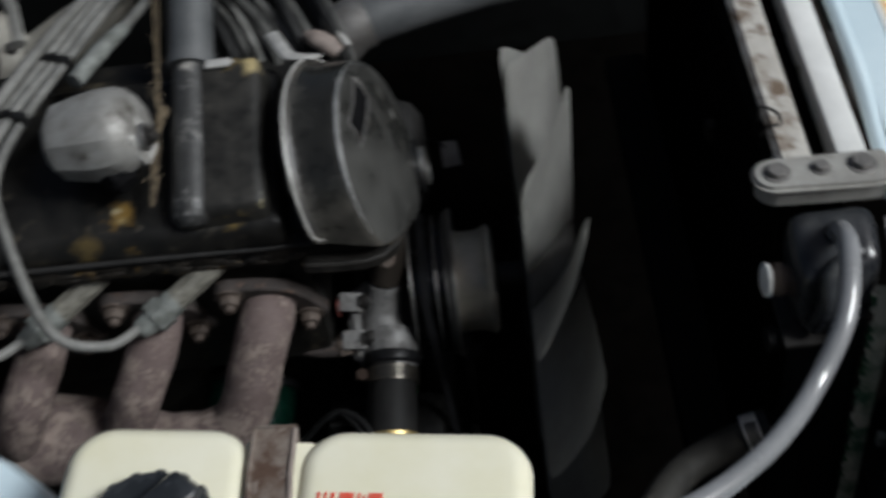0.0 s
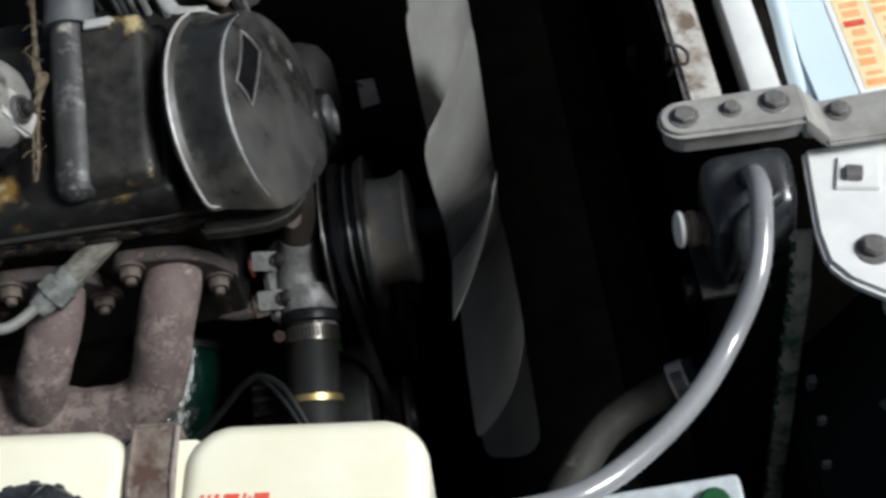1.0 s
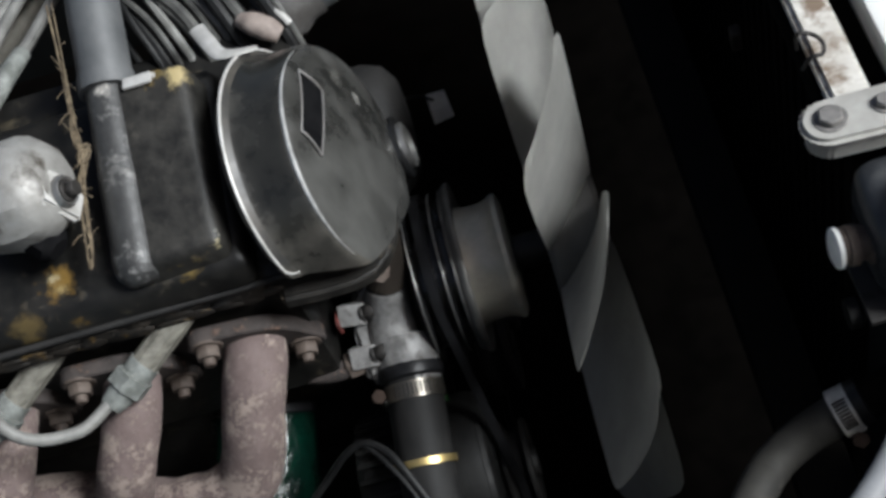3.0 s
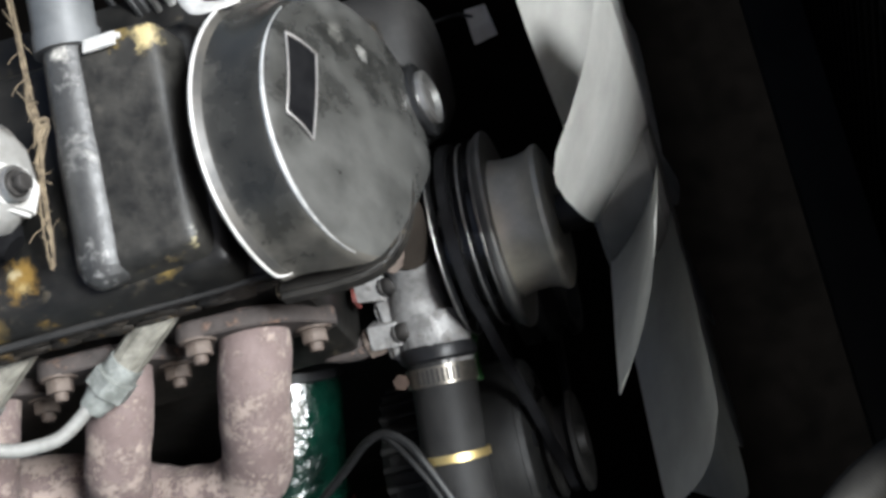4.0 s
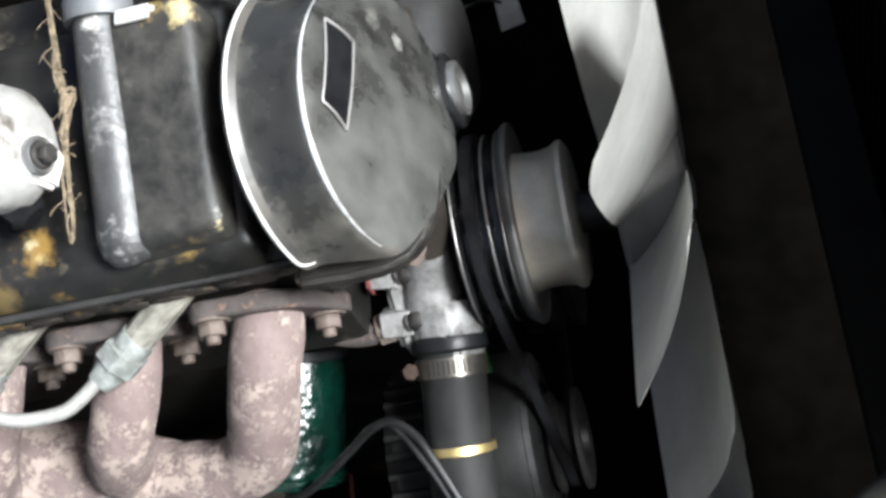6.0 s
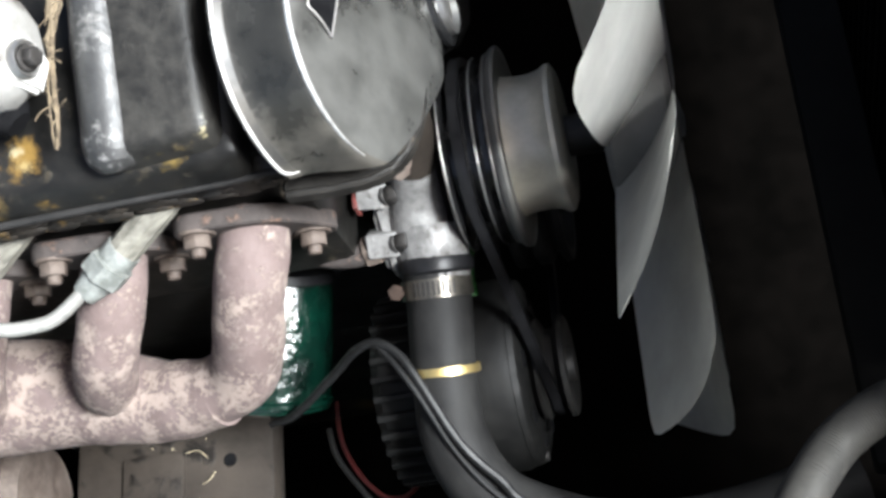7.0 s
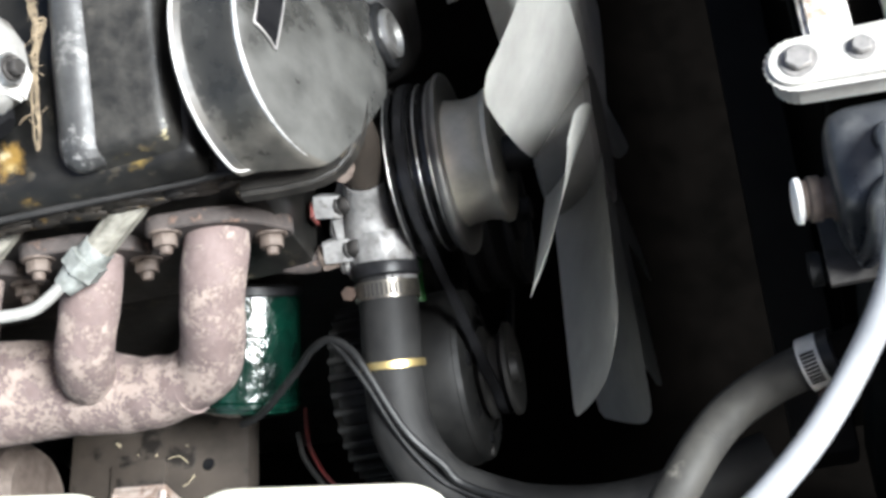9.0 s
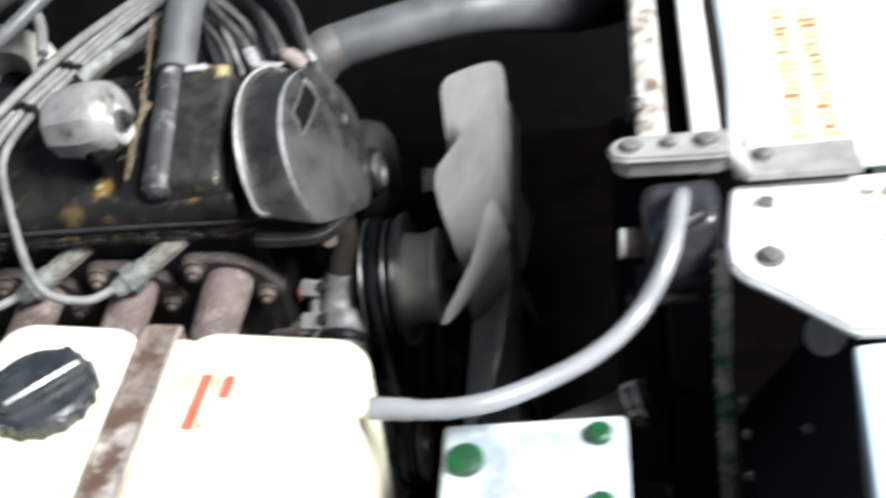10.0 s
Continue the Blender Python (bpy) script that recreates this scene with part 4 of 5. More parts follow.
part("lip", lathe([(0.0470, 0.0), (0.0470, 0.0588), (0.0485, 0.0612), (0.0510, 0.0634), (0.0530, 0.0640), (0.0545, 0.0634), (0.0550, 0.0612), (0.0545, 0.0560), (0.0535, 0.049), (0.0535, 0.0)], AX, (1, 0, 0), 72), PULLEY, pp, "flared olive grey lip")
part("hub", lathe([(0.05, 0.0455), (0.055, 0.0440), (0.062, 0.0428), (0.070, 0.0426), (0.077, 0.0440), (0.0815, 0.0468), (0.0845, 0.0464), (0.0870, 0.0415), (0.0875, 0.03), (0.088, 0.0)], AX, (1, 0, 0), 64), HUB, pp, "olive grey hub flange")
part("shaft", lathe([(0.083, 0), (0.083, 0.013), (0.12, 0.013), (0.12, 0)], AX, (1, 0, 0), 24), OILY_BLACK, pp, "oily black shaft")
fan = thing("cooling_fan", (0.125, 0.053, 0.607), "light grey plastic cooling fan with broad pitched blades", "fan")
part("hub", lathe([(0.112, 0.0), (0.112, 0.046), (0.116, 0.050), (0.152, 0.050), (0.156, 0.046), (0.156, 0)], AX, (1, 0, 0), 48), FAN_HUB, fan, "dusty grey fan hub")
for i in range(10):
    bm = bmesh.new()
    rows = []
    for r, deep, wide in ((0.044, 0.0215, 0.026), (0.060, 0.0225, 0.031), (0.085, 0.0230, 0.037), (0.120, 0.0236, 0.043), (0.155, 0.0238, 0.048), (0.182, 0.0236, 0.050), (0.1915, 0.0222, 0.047), (0.1965, 0.0185, 0.039)):
        row = []
        for k in range(9):
            q = k / 4 - 1
            row.append(bm.verts.new((q * deep + 0.005 * (1 - q * q), q * wide, r - 0.004 * q * q)))
        rows.append(row)
    for p, q in zip(rows, rows[1:]):
        for k in range(8):
            bm.faces.new((p[k], p[k + 1], q[k + 1], q[k]))
    bmesh.ops.solidify(bm, geom=bm.faces[:], thickness=0.0028)
    bm.transform(Matrix.Translation((0.135, 0.053, 0.607)) @ pose(0, 0, 0, -63.5 + 36 * i))
    part("blade", bm, FAN, fan)


def belt(wheels, w, h, lift=0.0):
    """A vee belt round several pulleys, each (x, y, z, radius): the outline that a taut band takes round them."""
    pts = []
    for x, y, z, r in wheels:
        for i in range(72):
            a = 2 * math.pi * i / 72
            pts.append((y + (r + lift) * math.cos(a), z + (r + lift) * math.sin(a), x, math.cos(a), math.sin(a)))
    pts.sort()
    hull = []
    for run in (pts, pts[::-1]):
        half = []
        for p in run:
            while len(half) > 1 and (half[-1][0] - half[-2][0]) * (p[1] - half[-2][1]) - (half[-1][1] - half[-2][1]) * (p[0] - half[-2][0]) <= 0:
                half.pop()
            half.append(p)
        hull += half[:-1]
    bm = bmesh.new()
    rings = [[bm.verts.new((x + dx, y + dr * c, z + dr * s)) for dx, dr in ((-w * 0.36, -h), (-w * 0.5, 0), (w * 0.5, 0), (w * 0.36, -h))] for y, z, x, c, s in hull]
    n = len(rings)
    for i in range(n):
        p, q = rings[i], rings[(i + 1) % n]
        for k in range(4):
            bm.faces.new((p[k], p[(k + 1) % 4], q[(k + 1) % 4], q[k]))
    return bm


ALT = (-0.053, 0.488)
round_three = [(0.0285, 0.053, 0.607, 0.0610), (0.046, ALT[0], ALT[1], 0.0315), (0.033, 0.13, 0.40, 0.0600)]
db = thing("drive_belt", (0.0285, 0.0, 0.55), "black vee belt round pump, alternator and crankshaft pulleys", "belt")
part("band", belt(round_three, 0.0068, 0.006), BELT, db)
part("outer_fabric", belt(round_three, 0.0050, 0.0004, 0.0005), BELT_FACE, db, "shiny worn outer fabric")
CP = (0, 0.13, 0.40)
cp = thing("crank_pulley", (0.03, 0.13, 0.40), "dark steel crankshaft pulley at the front of the block", "pulley")
part("rim", lathe([(0.012, 0), (0.012, 0.062), (0.02, 0.063), (0.026, 0.055), (0.03, 0.063), (0.038, 0.063), (0.0435, 0.053), (0.05, 0.063), (0.055, 0.062), (0.055, 0.054), (0.047, 0.050), (0.047, 0)], CP, (1, 0, 0), 40), PULLEY_DARK, cp)
part("hub", lathe([(0.045, 0), (0.045, 0.026), (0.055, 0.025), (0.057, 0.022), (0.057, 0)], CP, (1, 0, 0), 32), PULLEY_DARK, cp)
part("centre_bolt", hex_bolt((0.056, 0.13, 0.40), (1, 0, 0), 0.011, 0.010, 1.3), DARK_BOLT, cp)
al = thing("alternator", (-0.02, -0.053, 0.488), "dark grey finned alternator with a rusty pulley", "alternator")
AC = (0.017, ALT[0], ALT[1])
part("body", lathe([(-0.085, 0), (-0.085, 0.052), (-0.078, 0.060), (-0.02, 0.062), (-0.016, 0.065), (0.002, 0.0655), (0.008, 0.063), (0.012, 0.056), (0.0145, 0.040), (0.0145, 0)], AC, (1, 0, 0), 48), ALT_DARK, al)
part("pulley", lathe([(0.014, 0), (0.014, 0.028), (0.019, 0.0345), (0.0215, 0.0345), (0.026, 0.026), (0.032, 0.026), (0.0365, 0.0345), (0.0395, 0.0340), (0.0405, 0.0315), (0.0390, 0.022), (0.0375, 0.012), (0.0430, 0.0105), (0.0430, 0)], AC, (1, 0, 0), 36), PULLEY_DARK, al)
for i in range(32):
    fin = box((-0.082, -0.0022, 0.056), (-0.018, 0.0022, 0.0655), 0.0006, 1)
    fin.transform(Matrix.Translation(AC) @ pose(0, 0, 0, 11.25 * i))
    part("fin", fin, ALT_FIN, al)
part("end_frame", lathe([(0.0085, 0.0635), (0.0125, 0.0620), (0.0150, 0.0565), (0.0165, 0.0480), (0.0170, 0.0420), (0.0150, 0.0420), (0.0120, 0.0550)], AC, (1, 0, 0), 48), ALT_FIN, al, "dark cast front frame")
for i in range(8):
    slot = box((0.0135, -0.0055, 0.0440), (0.0172, 0.0055, 0.0520), 0.001, 1)
    slot.transform(Matrix.Translation(AC) @ pose(0, 0, 0, 45 * i + 10))
    part("vent", slot, BADGE, al)
for i in range(3):
    a = radians(120 * i + 75)
    part("through_bolt", hex_bolt((AC[0] + 0.011, AC[1] + 0.0575 * math.cos(a), AC[2] + 0.0575 * math.sin(a)), (1, 0, 0), 0.0042, 0.005, 1.3), DARK_BOLT, al)
part("terminal_box", merge(box((-0.014, -0.118, 0.452), (0.006, -0.100, 0.474), 0.003, 2), box((0.004, -0.112, 0.455), (0.009, -0.103, 0.471), 0.0015, 1)), PULLEY, al, "shiny dark terminal box")
part("stud", hex_bolt((0.0115, -0.056, 0.545), (0.6, -0.4, 0.7), 0.0034, 0.004, 1.3, 0.004), BARE_STEEL, al)

of = thing("oil_filter", (-0.135, -0.02, 0.45), "dented dark green oil filter canister", "oil filter")
part("can", lathe([(0, 0), (0, 0.03), (0.004, 0.040), (0.012, 0.041), (0.085, 0.041), (0.096, 0.038), (0.098, 0.0)], (-0.156, -0.050, 0.484), (0.20, 0.85, 0.45), 36), GREEN, of)
part("seam", lathe([(0.006, 0.0405), (0.008, 0.0425), (0.011, 0.0425), (0.013, 0.0405)], (-0.156, -0.050, 0.484), (0.20, 0.85, 0.45), 36), GREEN, of)
part("base_ring", lathe([(0.088, 0.036), (0.092, 0.0415), (0.098, 0.0415), (0.100, 0.036)], (-0.156, -0.050, 0.484), (0.20, 0.85, 0.45), 36), BELT, of, "black sealing ring")

# ---- ignition ----
ds = thing("distributor", (-0.18, 0.03, 0.80), "dull cast aluminium distributor housing with one bolt", "distributor")
part("housing", lathe([(-0.045, 0), (-0.045, 0.022), (-0.038, 0.031), (-0.012, 0.0365), (0.004, 0.0365), (0.013, 0.0335), (0.021, 0.027), (0.025, 0.020), (0.026, 0)], (-0.179, 0.038, 0.836), (1, -0.1, 0.15), 10, (0.96, 0.92)), DIST_ALU, ds, smooth=30)
part("lower_lug", lathe([(-0.010, 0.0), (-0.010, 0.013), (0.006, 0.012), (0.010, 0.008), (0.010, 0.0)], (-0.176, 0.014, 0.815), (0.6, -0.6, -0.3), 8), BADGE, ds, "dark hollow lug under the housing")
part("bolt_face", slab([(-0.013, -0.017), (0.006, -0.020), (0.014, -0.008), (0.013, 0.014), (0.002, 0.020), (-0.012, 0.016)], 0.007, along((-0.1600, 0.0275, 0.8365), (1, -0.2, 0.3), 10), 0.0025, 2), WORN_RIM, ds, "bright worn boss round the bolt")
part("bolt_boss", lathe([(-0.004, 0.0105), (0.0, 0.0100), (0.0015, 0.009), (0.0008, 0.0075), (-0.002, 0.007)], (-0.1505, 0.0260, 0.8400), (1, -0.2, 0.3), 28), BARE_STEEL, ds)
part("bolt", hex_bolt((-0.149, 0.026, 0.840), (1, -0.2, 0.3), 0.0055, 0.006, 1.3), DARK_BOLT, ds)
for i in range(4):
    b0 = Vector((-0.172 - 0.0895 * i, -0.036, 0.712))
    boot = thing("spark_plug_boot", b0, "grey rubber spark plug boot on the cylinder head", "spark plug boot", "spark plug boots")
    part("cap", tube([b0 + Vector((-0.013, -0.009, -0.003)), b0, b0 + Vector((0.016, 0.010, 0.006))], [0.0075, 0.0112, 0.0108], 14), BOOT, boot)
    part("collar", lathe([(-0.0075, 0.010), (-0.0068, 0.0136), (0.0045, 0.0136), (0.006, 0.011)], b0 + Vector((0.004, 0.0025, 0.0015)), (0.8, 0.5, 0.32), 6), BOOT, boot)
    part("stem", tube([b0 + Vector((0.014, 0.009, 0.005)), b0 + Vector((0.050, 0.030, 0.022))], 0.0098, 10, 4), STEM, boot)
    k = 0.0085 * i
    lead = [b0 + Vector((-0.008, -0.006, 0)), b0 + Vector((-0.035, -0.026, 0.004)), b0 + Vector((-0.072, -0.022, 0.024)), (-0.268 - 0.05 * i, -0.004 - 0.004 * i, 0.785), (-0.272 - 0.016 * i, 0.030 + k * 0.3, 0.812), (-0.254 - k * 1.05, 0.080 + k * 0.35, 0.822 + 0.003 * (i % 2)), (-0.231 - k, 0.132 + k * 0.35, 0.824), (-0.206 - k, 0.195 + k * 0.35, 0.822), (-0.185 - k, 0.25, 0.815), (-0.16 - k, 0.32, 0.80)]
    solo("ignition_lead", tube(lead, 0.0042, 12, 8), GREY_LEAD, "dusty grey ignition lead from plug boot to coil", "ignition lead", tuple(b0), "ignition leads")
solo("ignition_lead", tube([(-0.40, -0.05, 0.79), (-0.33, 0.0, 0.815), (-0.286, 0.062, 0.830), (-0.262, 0.112, 0.834), (-0.238, 0.165, 0.834), (-0.215, 0.225, 0.826), (-0.20, 0.32, 0.80)], 0.0048, 12, 8), GREY_LEAD, "dusty grey ignition lead lying along the bundle", "ignition lead", (-0.25, 0.13, 0.83), "ignition leads")
sl_ = thing("lead_terminal", (-0.20, 0.12, 0.83), "pale grey rubber terminal on a short lead", "lead terminal")
part("sleeve", tube([(-0.212, 0.098, 0.838), (-0.196, 0.130, 0.838), (-0.182, 0.160, 0.834)], [0.0068, 0.0072, 0.006], 12, 6), BOOT, sl_)
part("lead", tube([(-0.184, 0.156, 0.834), (-0.165, 0.20, 0.830), (-0.15, 0.28, 0.81)], 0.0042, 10, 6), GREY_LEAD, sl_)
for x, y in ((-0.231, 0.138), (-0.258, 0.078)):
    clip = thing("lead_clip", (x, y, 0.824), "small black clip holding ignition leads together", "cable clip", "lead clips")
    cb = box((-0.020, -0.0035, -0.0055), (0.009, 0.0035, 0.0065), 0.0015, 2)
    cb.transform(Matrix.Translation((x, y, 0.824)) @ pose(0, 0, 0, 0, 0, -20))
    part("band", cb, BLACK_WIRE, clip)
    ct = box((-0.006, -0.002, 0.006), (-0.001, 0.002, 0.010), 0.0008, 1)
    ct.transform(Matrix.Translation((x, y, 0.824)) @ pose(0, 0, 0, 0, 0, -20))
    part("tongue", ct, BLACK_WIRE, clip)

# ---- breather, twine, duct ----
bh = thing("breather_hose", (-0.13, 0.13, 0.83), "grey breather hose on the valve cover pipe", "hose")
part("pipe", tube([(-0.127, 0.115, 0.829), (-0.127, 0.13, 0.834), (-0.126, 0.15, 0.841)], 0.0135, 16), ROCKER_BLACK, bh)
part("hose", tube([(-0.127, 0.112, 0.828), (-0.126, 0.130, 0.835), (-0.125, 0.19, 0.853), (-0.12, 0.26, 0.85), (-0.10, 0.34, 0.82)], 0.0175, 18), DUCT, bh)
part("cuff", tube([(-0.1268, 0.1085, 0.8268), (-0.1266, 0.114, 0.8287), (-0.1264, 0.119, 0.8305)], 0.0186, 20, 3), DUCT, bh, "thick grey hose end")
ih = thing("intake_hose", (0.05, 0.3, 0.76), "dusty grey hose behind the timing cover", "hose")
part("tube", tube([(-0.04, 0.19, 0.745), (-0.012, 0.202, 0.772), (0.030, 0.215, 0.778), (0.095, 0.236, 0.778), (0.15, 0.255, 0.77), (0.22, 0.32, 0.72), (0.26, 0.42, 0.66)], [0.020, 0.022, 0.023, 0.024, 0.024, 0.024, 0.024], 20), DUCT, ih)
part("end_band", tube([(-0.022, 0.199, 0.764), (-0.010, 0.203, 0.7728), (0.004, 0.2075, 0.7755)], 0.0238, 20, 3), DULL_STEEL, ih, "dull steel end band")

# ---- expansion tank ----
TM = Matrix.Translation((-0.036, -0.3305, 0.855)) @ pose(0, 0, 0, -2, 3.5, -6)
et = thing("expansion_tank", (-0.03, -0.33, 0.72), "yellowed white plastic expansion tank with black cap", "expansion tank")


def tank_half(x0, x1, y0, y1):
    bm = cushion(x1 - x0, y1 - y0, 0.15, 0.028, 0.013)
    bm.transform(pose((x0 + x1) / 2, (y0 + y1) / 2, 0))
    bm.transform(TM)
    return bm


part("right_half", tank_half(-0.007, 0.127, -0.085, 0.085), TANK, et)
part("left_half", tank_half(-0.142, -0.033, -0.085, 0.085), TANK, et)
w = box((-0.040, -0.075, -0.145), (0.002, 0.077, -0.006), 0.004)
w.transform(TM)
part("waist", w, TANK, et)
cp = lathe([(0, 0.0345), (0.003, 0.036), (0.012, 0.0355), (0.015, 0.033), (0.015, 0)], (-0.080, 0.007, 0), (0, 0, 1), 40)
cp.transform(TM)
cap = part("cap", cp, CAP_BLACK, et, "black screw cap with a raised grip")
for k in range(16):
    rb = box((0.0345, -0.003, 0.001), (0.0375, 0.003, 0.012), 0.001, 1)
    rb.transform(TM @ pose(-0.080, 0.007, 0, 0, 0, 22.5 * k))
    part("rib", rb, CAP_BLACK, cap)
gr = box((-0.031, -0.011, 0.013), (0.031, 0.011, 0.025), 0.005, 3)
gr.transform(TM @ pose(-0.080, 0.007, 0, 0, 0, 50))
part("grip", gr, CAP_BLACK, cap)
nk = tube([(0.080, -0.3205, 0.838), (0.112, -0.3205, 0.838)], 0.0062, 14, 3)
part("spout", nk, TANK, et)
for x, wd, y0, y1 in ((0.0070, 0.0014, 0.016, 0.030), (0.0102, 0.0012, 0.018, 0.030), (0.0132, 0.0016, 0.014, 0.030), (0.0170, 0.0064, -0.019, 0.030),
                      (0.0252, 0.0012, 0.019, 0.030), (0.0275, 0.0010, 0.013, 0.0285), (0.0300, 0.0062, 0.010, 0.030), (0.0225, 0.0010, -0.016, -0.004), (0.0250, 0.0022, -0.018, -0.012)):
    tb = box((0.007 + (x - 0.007) * 1.25, y0 + 0.008, 0.0002), (0.007 + (x + wd - 0.007) * 1.25, y1 + 0.008, 0.0007))
    tb.transform(TM)
    part("print_bar", tb, RED_INK, et, "red printed bar")
SM = TM @ pose(-0.0185, 0, 0, 0, 0, 2.8)
ts = thing("tank_strap", (-0.045, -0.33, 0.85), "mottled rusty steel strap over the white tank", "strap")
sp = slab(rounded(0.0255, 0.166, 0.002), 0.003, SM @ pose(0, 0, -0.003), 0.001, 1)
part("band", sp, RUST_STRAP, ts)
sd = box((-0.0127, 0.080, -0.14), (0.0127, 0.084, 0.0), 0.001)
sd.transform(SM)
part("side_band", sd, RUST_STRAP, ts)
for x, metal in ((-0.0118, RUST_STRAP), (0.0118, PINK_CAP)):
    sl = tube([(x + 0.0005 * math.sin(k * 2.1), -0.08 + 0.016 * k, 0.0006) for k in range(11)], 0.0016, 8, 4, wobble=0.2)
    sl.transform(SM)
    part("raised_edge", sl, metal, ts, "" if metal is RUST_STRAP else "pale beaded edge")
ot = thing("overflow_tube", (0.27, -0.22, 0.80), "shiny grey plastic overflow tube from radiator to tank", "tube")
part("tube", tube([(0.308, -0.117, 0.813), (0.309, -0.128, 0.832), (0.306, -0.155, 0.842), (0.295, -0.195, 0.830), (0.271, -0.229, 0.812), (0.242, -0.264, 0.814), (0.207, -0.296, 0.824), (0.174, -0.316, 0.831), (0.140, -0.322, 0.834), (0.103, -0.321, 0.838)], 0.0068, 18, 10), GREY_TUBE, ot)
part("end_sleeve", tube([(0.128, -0.3222, 0.8352), (0.116, -0.3217, 0.8367), (0.100, -0.321, 0.838)], 0.0076, 16, 4), GREY_TUBE, ot, "flared tube end")
part("end_sleeve", tube([(0.308, -0.117, 0.811), (0.3085, -0.122, 0.822)], 0.0080, 16, 4), RUBBER, ot, "dark rubber end sleeve")

# ---- battery ----
ba = thing("battery", (0.20, -0.40, 0.60), "grimy pale battery with green filler caps", "battery")
part("case", box((0.142, -0.50, 0.60), (0.258, -0.302, 0.775), 0.006, 3), PANEL_BLACK, ba)
part("lid", box((0.140, -0.502, 0.775), (0.260, -0.300, 0.795), 0.005, 3), BATTERY, ba)
for x, y, r in ((0.243, -0.318, 0.0085), (0.156, -0.334, 0.0125), (0.243, -0.375, 0.0085), (0.156, -0.39, 0.0125)):
    fc = part("filler_cap", lathe([(0, r), (0.005, r), (0.0065, r * 0.8), (0.0065, 0)], (x, y, 0.795), (0, 0, 1), 20), GREEN_CAP, ba)
    part("slot", box((x - r * 0.6, y - 0.0012, 0.8012), (x + r * 0.6, y + 0.0012, 0.8022), 0.0003, 1), GREEN_CAP, fc)

# ---- loose wiring and small things ----
def wire(points, r, material, label, name="wire", group="loose wires"):
    return solo(name, tube(points, r, 8, 8), material, label, "wire", tuple(points[0]), group)


wire([(-0.152, -0.066, 0.5), (-0.127, -0.068, 0.52), (-0.089, -0.059, 0.555), (-0.066, -0.055, 0.58), (-0.05, -0.055, 0.59), (-0.036, -0.065, 0.592), (-0.025, -0.082, 0.591), (-0.005, -0.122, 0.575), (0.014, -0.143, 0.558), (0.036, -0.162, 0.545), (0.14, -0.205, 0.548)], 0.0029, BLACK_WIRE, "black cable lying over the radiator hose")
wire([(-0.089, -0.059, 0.553), (-0.068, -0.055, 0.577), (-0.05, -0.0565, 0.589), (-0.028, -0.087, 0.589), (-0.01, -0.123, 0.571), (0.008, -0.148, 0.552), (0.03, -0.163, 0.542), (0.11, -0.21, 0.54)], 0.0021, BLACK_WIRE, "second black cable along the radiator hose")
wire([(-0.120, -0.040, 0.452), (-0.119, -0.060, 0.452), (-0.116, -0.076, 0.450), (-0.106, -0.096, 0.448), (-0.091, -0.112, 0.446), (-0.076, -0.115, 0.446), (-0.066, -0.108, 0.444)], 0.0017, RED_WIRE, "red wire hanging beside the alternator")
wire([(-0.128, -0.058, 0.448), (-0.124, -0.078, 0.446), (-0.112, -0.098, 0.444), (-0.098, -0.116, 0.440), (-0.082, -0.124, 0.438)], 0.0022, DUSTY_RUBBER, "black wire hanging beside the alternator")
wire([(0.018, 0.026, 0.566), (0.0155, 0.018, 0.570), (0.0105, 0.008, 0.570), (0.0075, -0.006, 0.566), (0.0075, -0.022, 0.558)], 0.0048, GREEN_WIRE, "bright green sleeve behind the radiator hose")
rng = random.Random(31)
for i in range(15):
    x0 = -0.118 + 0.0072 * i + rng.uniform(-0.004, 0.004)
    z0 = 0.806 + rng.uniform(-0.010, 0.012)
    pts = [(x0 - 0.10, 0.36, 0.785), (x0 - 0.065 + rng.uniform(-0.01, 0.01), 0.285, z0), (x0 - 0.025 + rng.uniform(-0.008, 0.008), 0.215, z0 + 0.010), (x0, 0.172, z0 + 0.002), (x0 + 0.012, 0.145, z0 - 0.024), (x0 + 0.014, 0.135, z0 - 0.06)]
    wire(pts, rng.choice((0.0026, 0.0034, 0.0046)), rng.choice((BLACK_WIRE, WIRE_GREY, WIRE_GREY, WIRE_GREY, GREY_LEAD)), "thin wires bunched behind the valve cover")
wire([(-0.42, 0.27, 0.80), (-0.365, 0.275, 0.835), (-0.312, 0.245, 0.850), (-0.275, 0.195, 0.848), (-0.262, 0.150, 0.838)], 0.0055, GREY_LEAD, "grey lead arching towards the coil")
solo("vacuum_hose", tube([(-0.225, 0.33, 0.80), (-0.262, 0.275, 0.845), (-0.30, 0.20, 0.875), (-0.35, 0.12, 0.86), (-0.42, 0.08, 0.80)], 0.0105, 16, 8), RUBBER, "dull black vacuum hose arching over the coil", "hose", (-0.30, 0.20, 0.87))
solo("vacuum_hose", tube([(-0.20, 0.36, 0.80), (-0.235, 0.30, 0.852), (-0.262, 0.235, 0.862), (-0.31, 0.17, 0.845), (-0.40, 0.14, 0.80)], 0.008, 16, 8), DUCT, "dusty grey vacuum hose beside the coil", "hose", (-0.26, 0.24, 0.86))
tw = thing("twine", (-0.15, 0.02, 0.81), "frayed brown sisal twine tied beside the valve cover", "twine")
rng = random.Random(4)
